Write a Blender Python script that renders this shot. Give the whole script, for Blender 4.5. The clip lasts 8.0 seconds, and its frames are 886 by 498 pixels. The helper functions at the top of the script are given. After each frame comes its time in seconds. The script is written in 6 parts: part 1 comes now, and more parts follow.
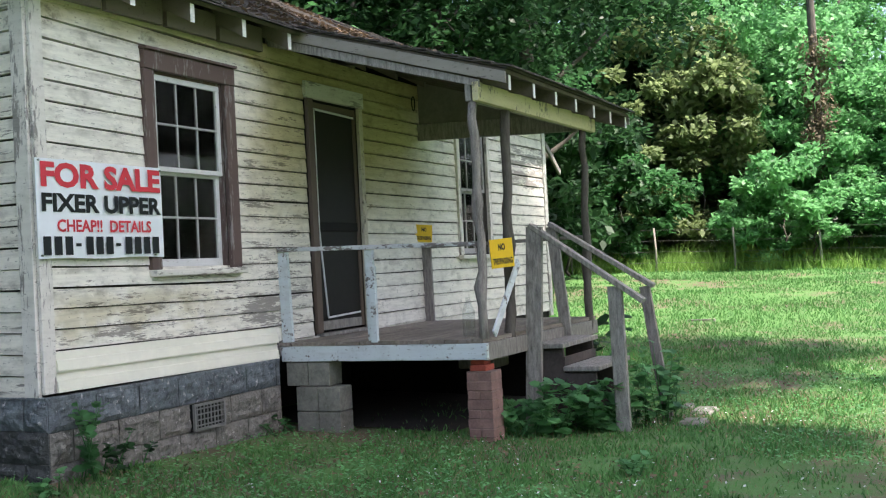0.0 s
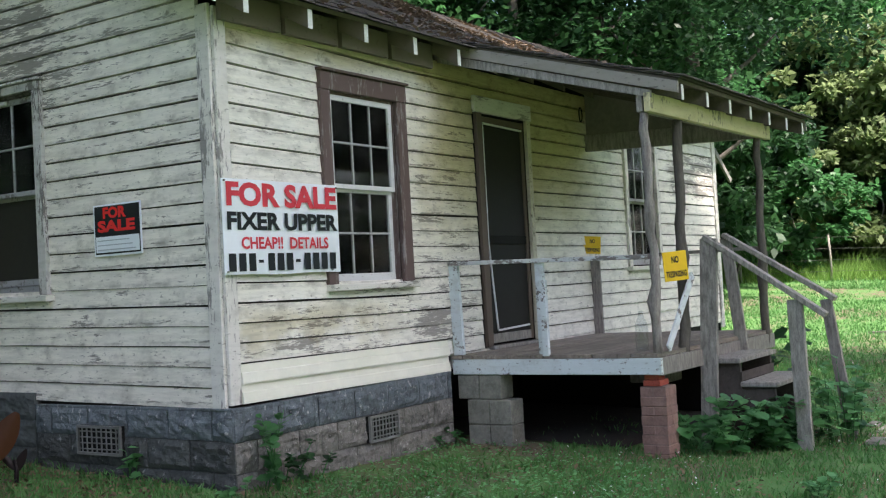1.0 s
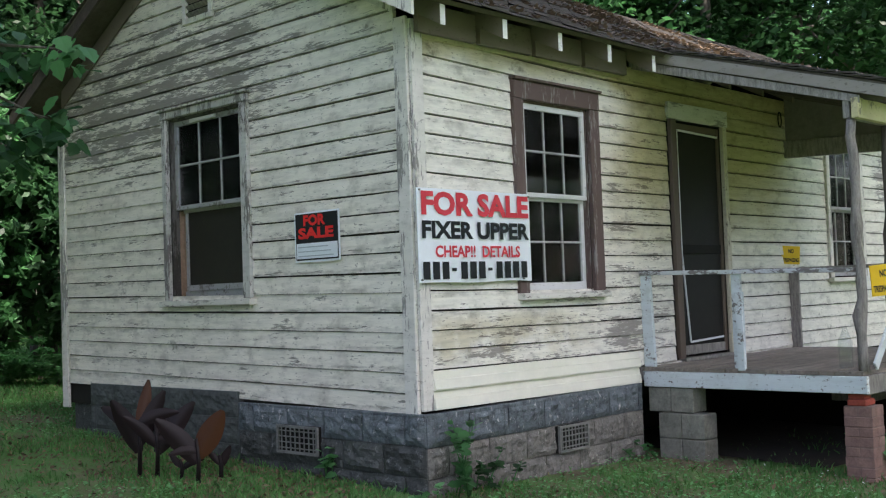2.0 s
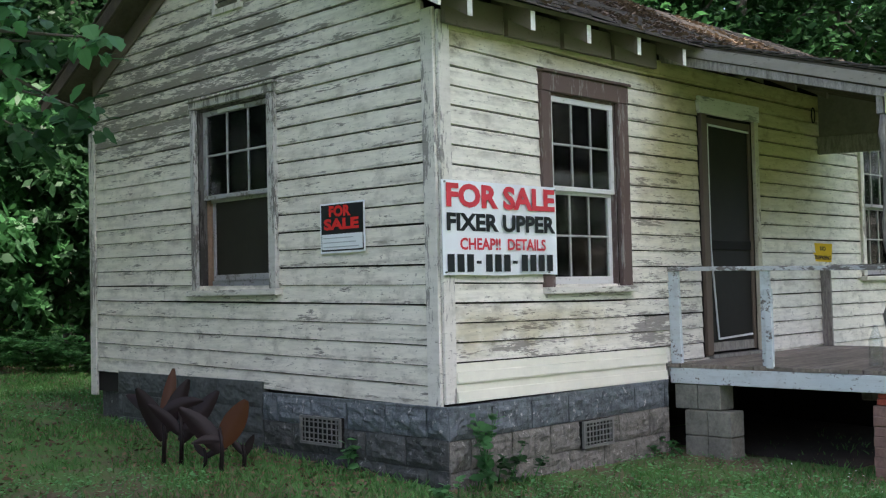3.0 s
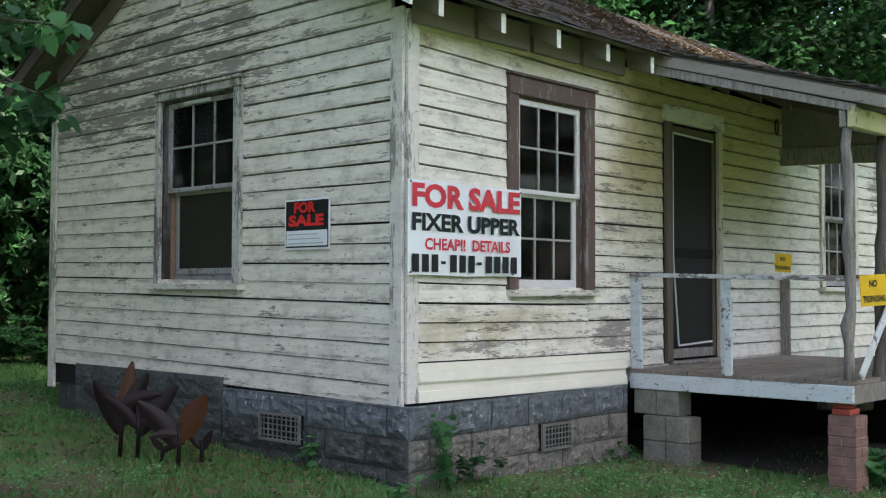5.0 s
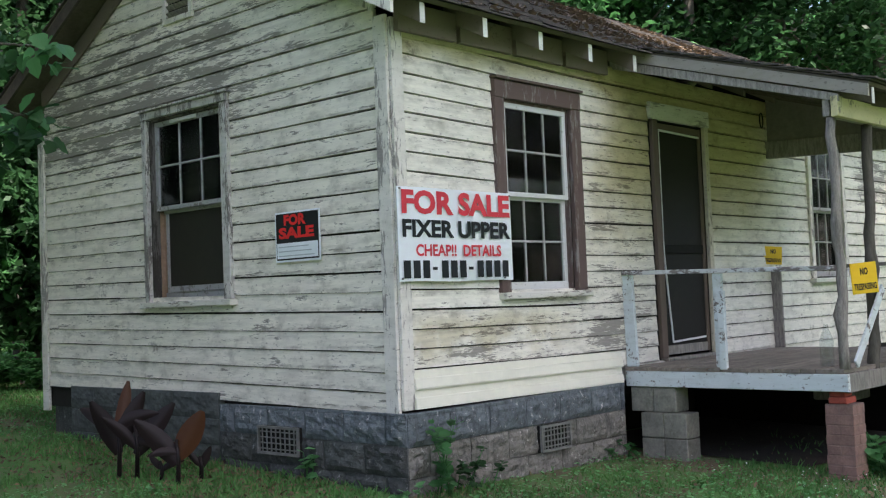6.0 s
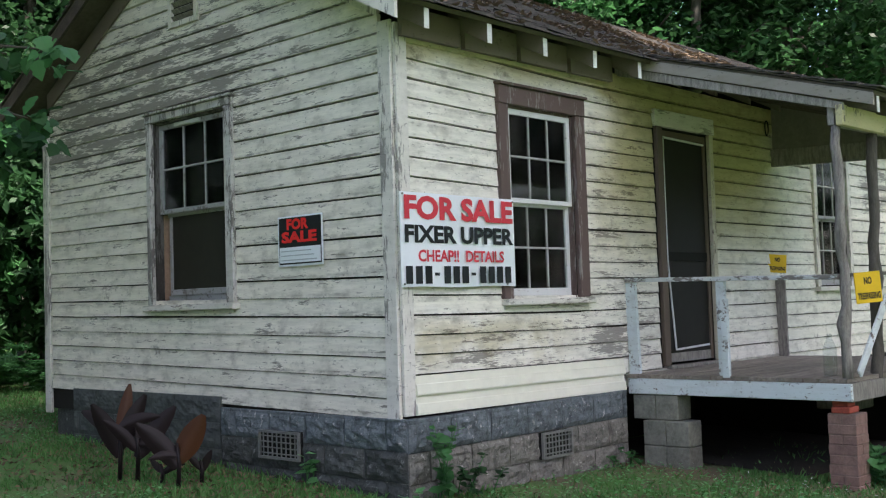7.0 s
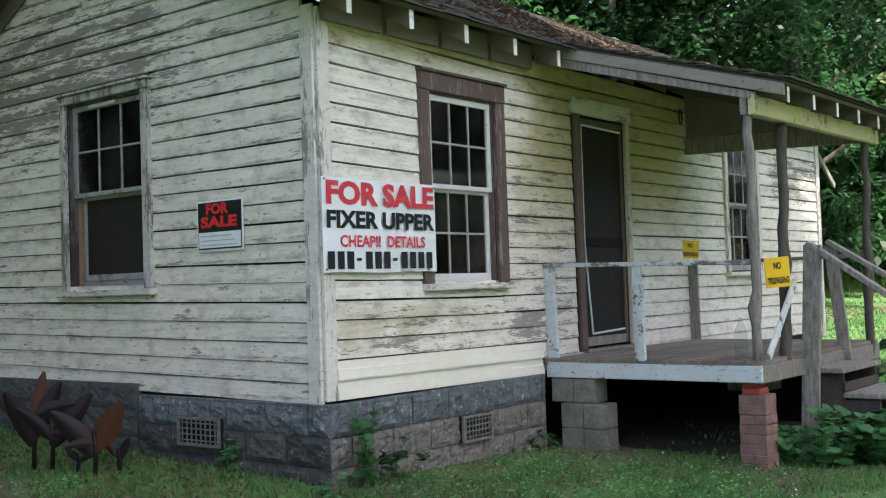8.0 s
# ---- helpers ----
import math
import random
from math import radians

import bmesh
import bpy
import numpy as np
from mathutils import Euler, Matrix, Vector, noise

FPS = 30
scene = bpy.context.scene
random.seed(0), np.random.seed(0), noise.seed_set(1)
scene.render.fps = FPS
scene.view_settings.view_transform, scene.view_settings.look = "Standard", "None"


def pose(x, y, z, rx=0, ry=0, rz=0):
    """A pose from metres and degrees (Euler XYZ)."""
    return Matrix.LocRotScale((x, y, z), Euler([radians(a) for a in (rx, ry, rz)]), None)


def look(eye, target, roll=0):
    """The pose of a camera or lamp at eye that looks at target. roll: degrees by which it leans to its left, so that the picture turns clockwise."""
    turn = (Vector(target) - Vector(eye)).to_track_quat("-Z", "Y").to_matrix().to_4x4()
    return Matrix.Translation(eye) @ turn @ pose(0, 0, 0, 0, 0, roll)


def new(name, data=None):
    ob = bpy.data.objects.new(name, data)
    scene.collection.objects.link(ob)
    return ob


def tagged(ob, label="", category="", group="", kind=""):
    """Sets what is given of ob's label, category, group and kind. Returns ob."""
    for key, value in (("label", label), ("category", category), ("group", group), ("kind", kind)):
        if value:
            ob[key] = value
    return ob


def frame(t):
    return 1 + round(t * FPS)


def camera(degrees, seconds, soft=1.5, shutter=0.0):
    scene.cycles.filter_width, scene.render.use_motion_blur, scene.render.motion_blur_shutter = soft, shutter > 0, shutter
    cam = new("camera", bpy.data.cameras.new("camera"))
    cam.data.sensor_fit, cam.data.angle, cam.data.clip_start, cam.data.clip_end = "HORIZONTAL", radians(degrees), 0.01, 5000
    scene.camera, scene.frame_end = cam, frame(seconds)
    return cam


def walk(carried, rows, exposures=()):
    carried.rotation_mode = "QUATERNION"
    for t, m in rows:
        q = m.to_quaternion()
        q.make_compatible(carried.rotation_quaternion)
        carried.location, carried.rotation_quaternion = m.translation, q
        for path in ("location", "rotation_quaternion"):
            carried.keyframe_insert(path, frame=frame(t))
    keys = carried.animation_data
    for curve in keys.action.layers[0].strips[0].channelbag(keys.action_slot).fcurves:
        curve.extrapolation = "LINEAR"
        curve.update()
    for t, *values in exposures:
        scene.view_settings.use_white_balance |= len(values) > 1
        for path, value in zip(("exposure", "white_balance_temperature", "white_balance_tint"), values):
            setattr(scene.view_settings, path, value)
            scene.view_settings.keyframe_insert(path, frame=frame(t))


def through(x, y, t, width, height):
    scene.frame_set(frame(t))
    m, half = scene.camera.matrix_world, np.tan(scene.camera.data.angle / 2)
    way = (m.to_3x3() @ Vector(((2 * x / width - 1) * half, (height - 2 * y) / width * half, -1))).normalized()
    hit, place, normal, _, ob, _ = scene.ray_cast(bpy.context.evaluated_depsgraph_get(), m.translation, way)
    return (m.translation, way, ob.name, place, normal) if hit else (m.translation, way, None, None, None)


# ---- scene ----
cam = camera(44.0, 8.0, soft=1.2)
PATH = [
    (0, (-5.004, -5.132, 1.195), (-3.197, -4.275, 1.226), -2.9),
    (0.5, (-5.017, -5.087, 1.215), (-3.277, -4.101, 1.243), -3.0),
    (1, (-5.044, -5.062, 1.242), (-3.38, -3.953, 1.303), -3.1),
    (1.5, (-5.06, -5.041, 1.279), (-3.481, -3.815, 1.358), -2.1),
    (2, (-5.075, -5.012, 1.29), (-3.619, -3.644, 1.371), -2.1),
    (2.2, (-5.039, -5.032, 1.275), (-3.628, -3.617, 1.348), -2.0),
    (3.3, (-5.013, -5.021, 1.271), (-3.595, -3.612, 1.342), -1.2),
    (3.5, (-5.009, -5.009, 1.264), (-3.591, -3.601, 1.332), -1.1),
    (4, (-5.004, -5.02, 1.259), (-3.578, -3.618, 1.329), -0.1),
    (4.5, (-5.016, -5.042, 1.255), (-3.579, -3.653, 1.333), 0.4),
    (4.7, (-5.019, -5.031, 1.265), (-3.565, -3.66, 1.341), 0.5),
    (5.8, (-5.043, -5.017, 1.247), (-3.573, -3.664, 1.339), -0.9),
    (6, (-5.032, -5.027, 1.238), (-3.56, -3.677, 1.33), -2.3),
    (6.5, (-5.031, -5.013, 1.246), (-3.535, -3.689, 1.352), -2.0),
    (7, (-5.01, -5.039, 1.244), (-3.545, -3.681, 1.345), -1.8),
    (7.5, (-5.049, -5.03, 1.238), (-3.534, -3.728, 1.331), -1.7),
    (8, (-5.061, -5.024, 1.242), (-3.495, -3.782, 1.312), -1.9),
]
EXPOSURE = 1.62
walk(cam, [(t, look(eye, target, roll)) for t, eye, target, roll in PATH], exposures=((0.0, EXPOSURE, 6600, 16), (8.0, EXPOSURE, 6600, 16)))

# ---- world and light ----
SUN_AZ, SUN_EL = radians(262.0), radians(58.0)      # direction to the sun, counter-clockwise from +x
world = bpy.data.worlds.new("sky")
scene.world = world
world.use_nodes = True
wn = world.node_tree
sky = wn.nodes.new("ShaderNodeTexSky")
sky.sky_type = "NISHITA"
sky.sun_disc = False
sky.sun_elevation = SUN_EL
sky.sun_rotation = radians(90.0) - SUN_AZ
sky.air_density, sky.dust_density, sky.ozone_density = 1.0, 3.0, 1.0
wn.links.new(sky.outputs[0], wn.nodes["Background"].inputs[0])
wn.nodes["Background"].inputs[1].default_value = 0.15
sun = new("sun", bpy.data.lights.new("sun", "SUN"))
sun.data.energy, sun.data.angle, sun.data.color = 4.0, radians(1.0), (1.0, 0.95, 0.86)
sun_dir = Vector((math.cos(SUN_AZ) * math.cos(SUN_EL), math.sin(SUN_AZ) * math.cos(SUN_EL), math.sin(SUN_EL)))
sun.matrix_world = look(sun_dir * 60, (0, 0, 0))


# ---- materials ----
def shader(name, rough=0.8, metal=0.0):
    m = bpy.data.materials.new(name)
    m.use_nodes = True
    t = m.node_tree
    b = t.nodes["Principled BSDF"]
    b.inputs["Roughness"].default_value = rough
    b.inputs["Metallic"].default_value = metal
    b.inputs["Specular IOR Level"].default_value = 0.3
    return m, t, b


def position(t, scale=(1, 1, 1)):
    g = t.nodes.new("ShaderNodeNewGeometry")
    mp = t.nodes.new("ShaderNodeVectorMath")
    mp.operation = "MULTIPLY"
    mp.inputs[1].default_value = scale
    t.links.new(g.outputs["Position"], mp.inputs[0])
    return mp.outputs[0]


def noise_of(t, scale, vec, detail=5.0, rough=0.6):
    n = t.nodes.new("ShaderNodeTexNoise")
    n.inputs["Scale"].default_value, n.inputs["Detail"].default_value, n.inputs["Roughness"].default_value = scale, detail, rough
    t.links.new(vec, n.inputs["Vector"])
    return n.outputs[0]


def ramp(t, value, a, b, lo=0.0, hi=1.0):
    n = t.nodes.new("ShaderNodeMapRange")
    n.interpolation_type = "SMOOTHSTEP"
    n.inputs[1].default_value, n.inputs[2].default_value, n.inputs[3].default_value, n.inputs[4].default_value = a, b, lo, hi
    t.links.new(value, n.inputs[0])
    return n.outputs[0]


def calc(t, op, a, b):
    n = t.nodes.new("ShaderNodeMath")
    n.operation = op
    for s, v in zip(n.inputs, (a, b)):
        if isinstance(v, (int, float)):
            s.default_value = v
        else:
            t.links.new(v, s)
    return n.outputs[0]


def blend(t, fac, a, b, kind="MIX"):
    n = t.nodes.new("ShaderNodeMix")
    n.data_type, n.blend_type = "RGBA", kind
    for s, v in ((n.inputs[0], fac), (n.inputs[6], a), (n.inputs[7], b)):
        if isinstance(v, (int, float)):
            s.default_value = v
        elif isinstance(v, tuple):
            s.default_value = (*v, 1.0)
        else:
            t.links.new(v, s)
    return n.outputs[2]


def bump(t, b, height, strength=0.3, dist=0.01):
    n = t.nodes.new("ShaderNodeBump")
    n.inputs["Strength"].default_value, n.inputs["Distance"].default_value = strength, dist
    t.links.new(height, n.inputs["Height"])
    t.links.new(n.outputs[0], b.inputs["Normal"])


def own_random(t):
    n = t.nodes.new("ShaderNodeObjectInfo")
    return n.outputs["Random"]


def island_random(t):
    n = t.nodes.new("ShaderNodeNewGeometry")
    return n.outputs["Random Per Island"]


def axis_of(t, name):
    g = t.nodes.new("ShaderNodeNewGeometry")
    s = t.nodes.new("ShaderNodeSeparateXYZ")
    t.links.new(g.outputs["Position"], s.inputs[0])
    return s.outputs[name]


def painted(name, paint, wood, wear=0.5, grain=(1.2, 1.2, 9.0), vary=0.12, dirt=(0.16, 0.14, 0.10), rough=0.75, zones=None, dirty=0.35, lap=None):
    """Old paint flaking off weathered boards."""
    m, t, b = shader(name, rough)
    p = position(t, grain)
    big = noise_of(t, 1.6, p, 4.0, 0.62)
    fine = noise_of(t, 9.0, p, 6.0, 0.7)
    score = calc(t, "ADD", calc(t, "MULTIPLY", big, 0.55), calc(t, "MULTIPLY", fine, 0.45))
    if zones:
        score = calc(t, "ADD", score, zones(t))
    peel = ramp(t, score, 1.0 - wear - 0.018, 1.0 - wear + 0.018)
    coat = blend(t, calc(t, "MULTIPLY", own_random(t), vary), paint, tuple(c * 0.62 for c in paint))
    spots = noise_of(t, 3.2, position(t, (1.5, 1.5, 2.4)), 6.0, 0.65)
    coat = blend(t, ramp(t, spots, 0.48, 0.78, 0.0, dirty), coat, dirt)
    specks = noise_of(t, 34.0, position(t, (0.7, 0.7, 1.6)), 3.0, 0.6)
    coat = blend(t, ramp(t, specks, 0.62, 0.70, 0.0, 0.55), coat, tuple(c * 0.5 for c in dirt))
    drift = noise_of(t, 7.0, position(t, (0.35, 0.35, 3.0)), 5.0, 0.7)
    coat = blend(t, ramp(t, drift, 0.42, 0.72, 0.0, dirty * 0.9), coat, tuple((c * 0.5 + d * 0.5) for c, d in zip(paint, dirt)))
    if lap:
        up = calc(t, "FRACT", calc(t, "DIVIDE", calc(t, "SUBTRACT", axis_of(t, "Z"), lap[0]), lap[1]), 0.0)
        mould = noise_of(t, 5.0, position(t, (1.0, 1.0, 2.0)), 5.0, 0.7)
        edge = calc(t, "MAXIMUM", ramp(t, up, 0.17, 0.0), calc(t, "MULTIPLY", ramp(t, up, 0.72, 0.95), 0.7))
        coat = blend(t, calc(t, "MULTIPLY", edge, ramp(t, mould, 0.40, 0.66, 0.0, 0.6)), coat, (0.13, 0.115, 0.085))
        rot = noise_of(t, 2.3, position(t, (1.0, 1.0, 1.3)), 6.0, 0.75)
        coat = blend(t, ramp(t, rot, 0.60, 0.71, 0.0, 0.7), coat, (0.12, 0.095, 0.075))
        wash = noise_of(t, 4.0, position(t, (0.6, 0.6, 5.5)), 6.0, 0.72)
        coat = blend(t, ramp(t, wash, 0.42, 0.64, 0.0, 0.32), coat, tuple(c * 0.62 for c in paint))
    streak = noise_of(t, 26.0, position(t, (0.5, 0.5, 5.0)), 4.0, 0.7)
    bare = blend(t, streak, tuple(c * 0.55 for c in wood), tuple(min(1.0, c * 1.25) for c in wood))
    t.links.new(blend(t, peel, coat, bare), b.inputs["Base Color"])
    hgt = calc(t, "SUBTRACT", calc(t, "MULTIPLY", streak, 0.35), calc(t, "MULTIPLY", peel, 0.6))
    bump(t, b, hgt, 0.35, 0.004)
    return m


def lap_wear(t, z_base, expo):
    """Paint fails first along the boards' lower edges."""
    up = calc(t, "FRACT", calc(t, "DIVIDE", calc(t, "SUBTRACT", axis_of(t, "Z"), z_base), expo), 0.0)
    return calc(t, "MULTIPLY", ramp(t, up, 0.25, 0.0), 0.04)


def left_wear(t):
    """More bare wood high on the gable, round the far half."""
    z = axis_of(t, "Z")
    y = axis_of(t, "Y")
    band = calc(t, "MULTIPLY", ramp(t, z, 2.25, 2.75), ramp(t, z, 4.0, 3.2))
    return calc(t, "ADD", calc(t, "MULTIPLY", calc(t, "MULTIPLY", band, ramp(t, y, 0.5, 2.3)), 0.115), lap_wear(t, 0.541, 0.1325))


def front_wear(t):
    """Bare grey boards between window and door, and low under the window."""
    z = axis_of(t, "Z")
    x = axis_of(t, "X")
    mid = calc(t, "MULTIPLY", calc(t, "MULTIPLY", ramp(t, x, 1.9, 2.25), ramp(t, x, 3.3, 2.8)), ramp(t, z, 2.75, 2.3))
    low = calc(t, "MULTIPLY", calc(t, "MULTIPLY", ramp(t, z, 1.25, 1.0), ramp(t, z, 0.7, 0.8)), ramp(t, x, 3.4, 2.2))
    far = calc(t, "MULTIPLY", calc(t, "MULTIPLY", ramp(t, z, 2.05, 2.25), ramp(t, z, 2.75, 2.6)), ramp(t, x, 7.3, 7.7))
    return calc(t, "ADD", lap_wear(t, 0.775, 0.1286), calc(t, "MULTIPLY", calc(t, "ADD", calc(t, "ADD", calc(t, "MULTIPLY", mid, 0.6), calc(t, "MULTIPLY", low, 0.65)), calc(t, "MULTIPLY", far, 1.3)), 0.10))


def front_paint(name):
    """The front's cream paint, yellowed by mildew under the porch roof and eave, with porch shade painted in."""
    m = painted(name, (0.86, 0.83, 0.74), (0.34, 0.315, 0.285), 0.385, zones=front_wear, dirty=0.62, lap=(0.775, 0.1286))
    t = m.node_tree
    b = t.nodes["Principled BSDF"]
    old = b.inputs["Base Color"].links[0].from_socket
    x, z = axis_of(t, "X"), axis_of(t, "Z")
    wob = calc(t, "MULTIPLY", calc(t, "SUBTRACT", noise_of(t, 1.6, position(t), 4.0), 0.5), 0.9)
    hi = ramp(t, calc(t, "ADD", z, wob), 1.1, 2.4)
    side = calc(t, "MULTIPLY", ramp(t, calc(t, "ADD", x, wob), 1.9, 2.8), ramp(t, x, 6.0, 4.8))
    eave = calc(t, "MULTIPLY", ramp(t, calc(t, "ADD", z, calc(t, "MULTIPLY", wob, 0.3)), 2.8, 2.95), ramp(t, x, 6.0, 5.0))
    # mildew yellow and the porch roof's shade, both multiplied into the paint
    stain_shade = calc(t, "MINIMUM", calc(t, "ADD", calc(t, "MULTIPLY", calc(t, "MULTIPLY", hi, side), 0.9), calc(t, "MULTIPLY", eave, 0.7)), 0.95)
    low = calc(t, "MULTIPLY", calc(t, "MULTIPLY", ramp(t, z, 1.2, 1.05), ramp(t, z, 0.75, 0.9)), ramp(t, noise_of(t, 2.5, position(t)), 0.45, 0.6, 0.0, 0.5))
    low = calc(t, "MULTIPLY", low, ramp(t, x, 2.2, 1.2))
    t.links.new(blend(t, calc(t, "MAXIMUM", stain_shade, low), old, (0.55, 0.49, 0.27), "MULTIPLY"), b.inputs["Base Color"])
    return m


def rock_face(name, low, high, flake, chips):
    """Split concrete with stains running down it, worn high spots and chips of old paint."""
    m, t, b = shader(name, 0.9)
    p = position(t, (1.0, 1.0, 1.4))
    big, mid, fine = noise_of(t, 2.2, p, 5.0, 0.6), noise_of(t, 11.0, p, 6.0, 0.65), noise_of(t, 55.0, p, 4.0, 0.7)
    c = blend(t, ramp(t, calc(t, "ADD", calc(t, "MULTIPLY", mid, 0.65), calc(t, "MULTIPLY", fine, 0.35)), 0.32, 0.68), low, high)
    c = blend(t, ramp(t, big, 0.42, 0.66, 0.0, 0.7), c, tuple(0.35 * u + 0.65 * v for u, v in zip(low, high)))
    run = noise_of(t, 9.0, position(t, (3.2, 3.2, 0.5)), 5.0, 0.7)
    c = blend(t, ramp(t, run, 0.50, 0.64, 0.0, 0.6), c, tuple(u * 0.8 for u in low))
    chip = noise_of(t, 17.0, position(t, (1.6, 1.6, 0.9)), 5.0, 0.72)
    c = blend(t, ramp(t, chip, 0.60, 0.65, 0.0, chips * 2.0), c, flake)
    t.links.new(blend(t, calc(t, "MULTIPLY", own_random(t), 0.35), c, low), b.inputs["Base Color"])
    bump(t, b, calc(t, "ADD", mid, calc(t, "MULTIPLY", fine, 0.6)), 0.7, 0.02)
    return m


def plain(name, col, rough=0.7, vary=0.25, scale=6.0, bumps=0.15, metal=0.0, spread=0.0, stretch=(1, 1, 1)):
    """A surface with blotches, fine grain and its own random tint."""
    m, t, b = shader(name, rough, metal)
    n1 = noise_of(t, scale, position(t, stretch), 6.0, 0.65)
    n2 = noise_of(t, scale * 7.0, position(t, stretch), 4.0, 0.7)
    mixn = calc(t, "ADD", calc(t, "MULTIPLY", n1, 0.6), calc(t, "MULTIPLY", n2, 0.4))
    c = blend(t, ramp(t, mixn, 0.3, 0.7), tuple(v * (1 - vary) for v in col), tuple(min(1, v * (1 + vary)) for v in col))
    if spread:
        c = blend(t, calc(t, "MULTIPLY", own_random(t), spread), c, tuple(v * 0.45 for v in col))
    t.links.new(c, b.inputs["Base Color"])
    if bumps:
        bump(t, b, mixn, bumps, 0.01)
    return m


def leaf_mat(name, dark, light, gloss=0.45, through=0.48):
    m, t, b = shader(name, gloss)
    c = blend(t, island_random(t), dark, light)
    c = blend(t, ramp(t, noise_of(t, 0.5, position(t), 3.0), 0.35, 0.7, 0.0, 0.5), c, dark)
    t.links.new(c, b.inputs["Base Color"])
    b.inputs["Subsurface Weight"].default_value = 0.0
    tr = t.nodes.new("ShaderNodeBsdfTranslucent")
    t.links.new(blend(t, 0.5, c, light), tr.inputs[0])
    mx = t.nodes.new("ShaderNodeMixShader")
    mx.inputs[0].default_value = through
    t.links.new(b.outputs[0], mx.inputs[1])
    t.links.new(tr.outputs[0], mx.inputs[2])
    t.links.new(mx.outputs[0], t.nodes["Material Output"].inputs[0])
    return m


def glass_mat(name):
    m, t, b = shader(name, 0.05)
    tp = t.nodes.new("ShaderNodeBsdfTransparent")
    tp.inputs[0].default_value = (0.75, 0.78, 0.76, 1)
    gl = t.nodes.new("ShaderNodeBsdfGlossy")
    gl.inputs["Roughness"].default_value = 0.06
    dirtn = t.nodes.new("ShaderNodeBsdfDiffuse")
    dirtn.inputs[0].default_value = (0.30, 0.29, 0.26, 1)
    fr = t.nodes.new("ShaderNodeFresnel")
    fr.inputs[0].default_value = 1.45
    mx, mx2 = t.nodes.new("ShaderNodeMixShader"), t.nodes.new("ShaderNodeMixShader")
    t.links.new(fr.outputs[0], mx.inputs[0])
    t.links.new(tp.outputs[0], mx.inputs[1])
    t.links.new(gl.outputs[0], mx.inputs[2])
    t.links.new(ramp(t, noise_of(t, 3.0, position(t)), 0.4, 0.8, 0.0, 0.05), mx2.inputs[0])
    t.links.new(mx.outputs[0], mx2.inputs[1])
    t.links.new(dirtn.outputs[0], mx2.inputs[2])
    t.links.new(mx2.outputs[0], t.nodes["Material Output"].inputs[0])
    return m


M_LEFT = painted("cream_siding", (0.85, 0.81, 0.71), (0.30, 0.28, 0.245), 0.405, zones=left_wear, dirty=0.62, lap=(0.541, 0.1325))
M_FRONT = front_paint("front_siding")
M_VINYL = plain("cream_vinyl", (0.80, 0.78, 0.66), 0.45, 0.06, 2.0, 0.02)
M_TRIM = painted("trim_paint", (0.74, 0.71, 0.65), (0.32, 0.30, 0.28), 0.45, (6.0, 6.0, 1.0))
M_TRIMH = painted("trim_paint_level", (0.68, 0.66, 0.60), (0.33, 0.31, 0.28), 0.45, (1.2, 1.2, 8.0))
M_BLUE = painted("pale_blue_paint", (0.64, 0.70, 0.71), (0.20, 0.18, 0.165), 0.425, (5.0, 5.0, 5.0))
M_BROWN = painted("brown_casing", (0.125, 0.085, 0.078), (0.27, 0.24, 0.23), 0.43, (9.0, 9.0, 1.3), dirty=0.1)
M_CASG = painted("grey_flaking_casing", (0.56, 0.55, 0.52), (0.20, 0.185, 0.175), 0.47, (8.0, 8.0, 1.6), dirty=0.6)
M_DOORC = painted("door_casing", (0.55, 0.50, 0.38), (0.20, 0.16, 0.13), 0.42, (5.0, 5.0, 1.2))
M_DARKC = painted("dark_casing", (0.12, 0.09, 0.07), (0.25, 0.22, 0.2), 0.35, (5.0, 5.0, 1.2), dirty=0.1)
M_JAMB = painted("grey_jamb", (0.13, 0.122, 0.118), (0.06, 0.054, 0.05), 0.5, (6.0, 6.0, 1.0), dirty=0.2)
M_SASH = painted("sash_white", (0.66, 0.66, 0.66), (0.36, 0.34, 0.32), 0.36, (5.0, 5.0, 5.0), dirty=0.15)
M_MUNTIN = painted("muntin_paint", (0.42, 0.42, 0.42), (0.24, 0.22, 0.20), 0.42, (5.0, 5.0, 5.0), dirty=0.4)
M_SASHG = painted("grey_sash", (0.36, 0.36, 0.37), (0.20, 0.185, 0.175), 0.44, (5.0, 5.0, 5.0), dirty=0.4)
M_SASHB = plain("bare_sash", (0.30, 0.20, 0.14), 0.7, 0.25, 5.0, 0.1)
M_GREYW = plain("weathered_wood", (0.28, 0.262, 0.235), 0.85, 0.55, 9.0, 0.6, spread=0.35, stretch=(4, 4, 0.8))
M_POST = plain("rough_post_wood", (0.26, 0.235, 0.215), 0.9, 0.6, 9.0, 0.8, spread=0.3, stretch=(4, 4, 0.7))
M_DECK = plain("deck_boards", (0.25, 0.215, 0.18), 0.85, 0.5, 7.0, 0.4, spread=0.5, stretch=(0.5, 5, 4))
M_RAIL = painted("rail_paint", (0.56, 0.58, 0.58), (0.20, 0.18, 0.17), 0.48, (2.0, 2.0, 6.0))
M_FASCIA = painted("weathered_fascia", (0.31, 0.285, 0.25), (0.17, 0.15, 0.13), 0.42, (1.5, 1.5, 6.0), dirty=0.5)
M_YBEAM = painted("yellowed_beam", (0.60, 0.55, 0.32), (0.24, 0.22, 0.16), 0.43, (3.0, 3.0, 1.5))
M_TAIL = painted("rafter_tail_paint", (0.17, 0.145, 0.115), (0.11, 0.095, 0.08), 0.38, (3.0, 3.0, 3.0))
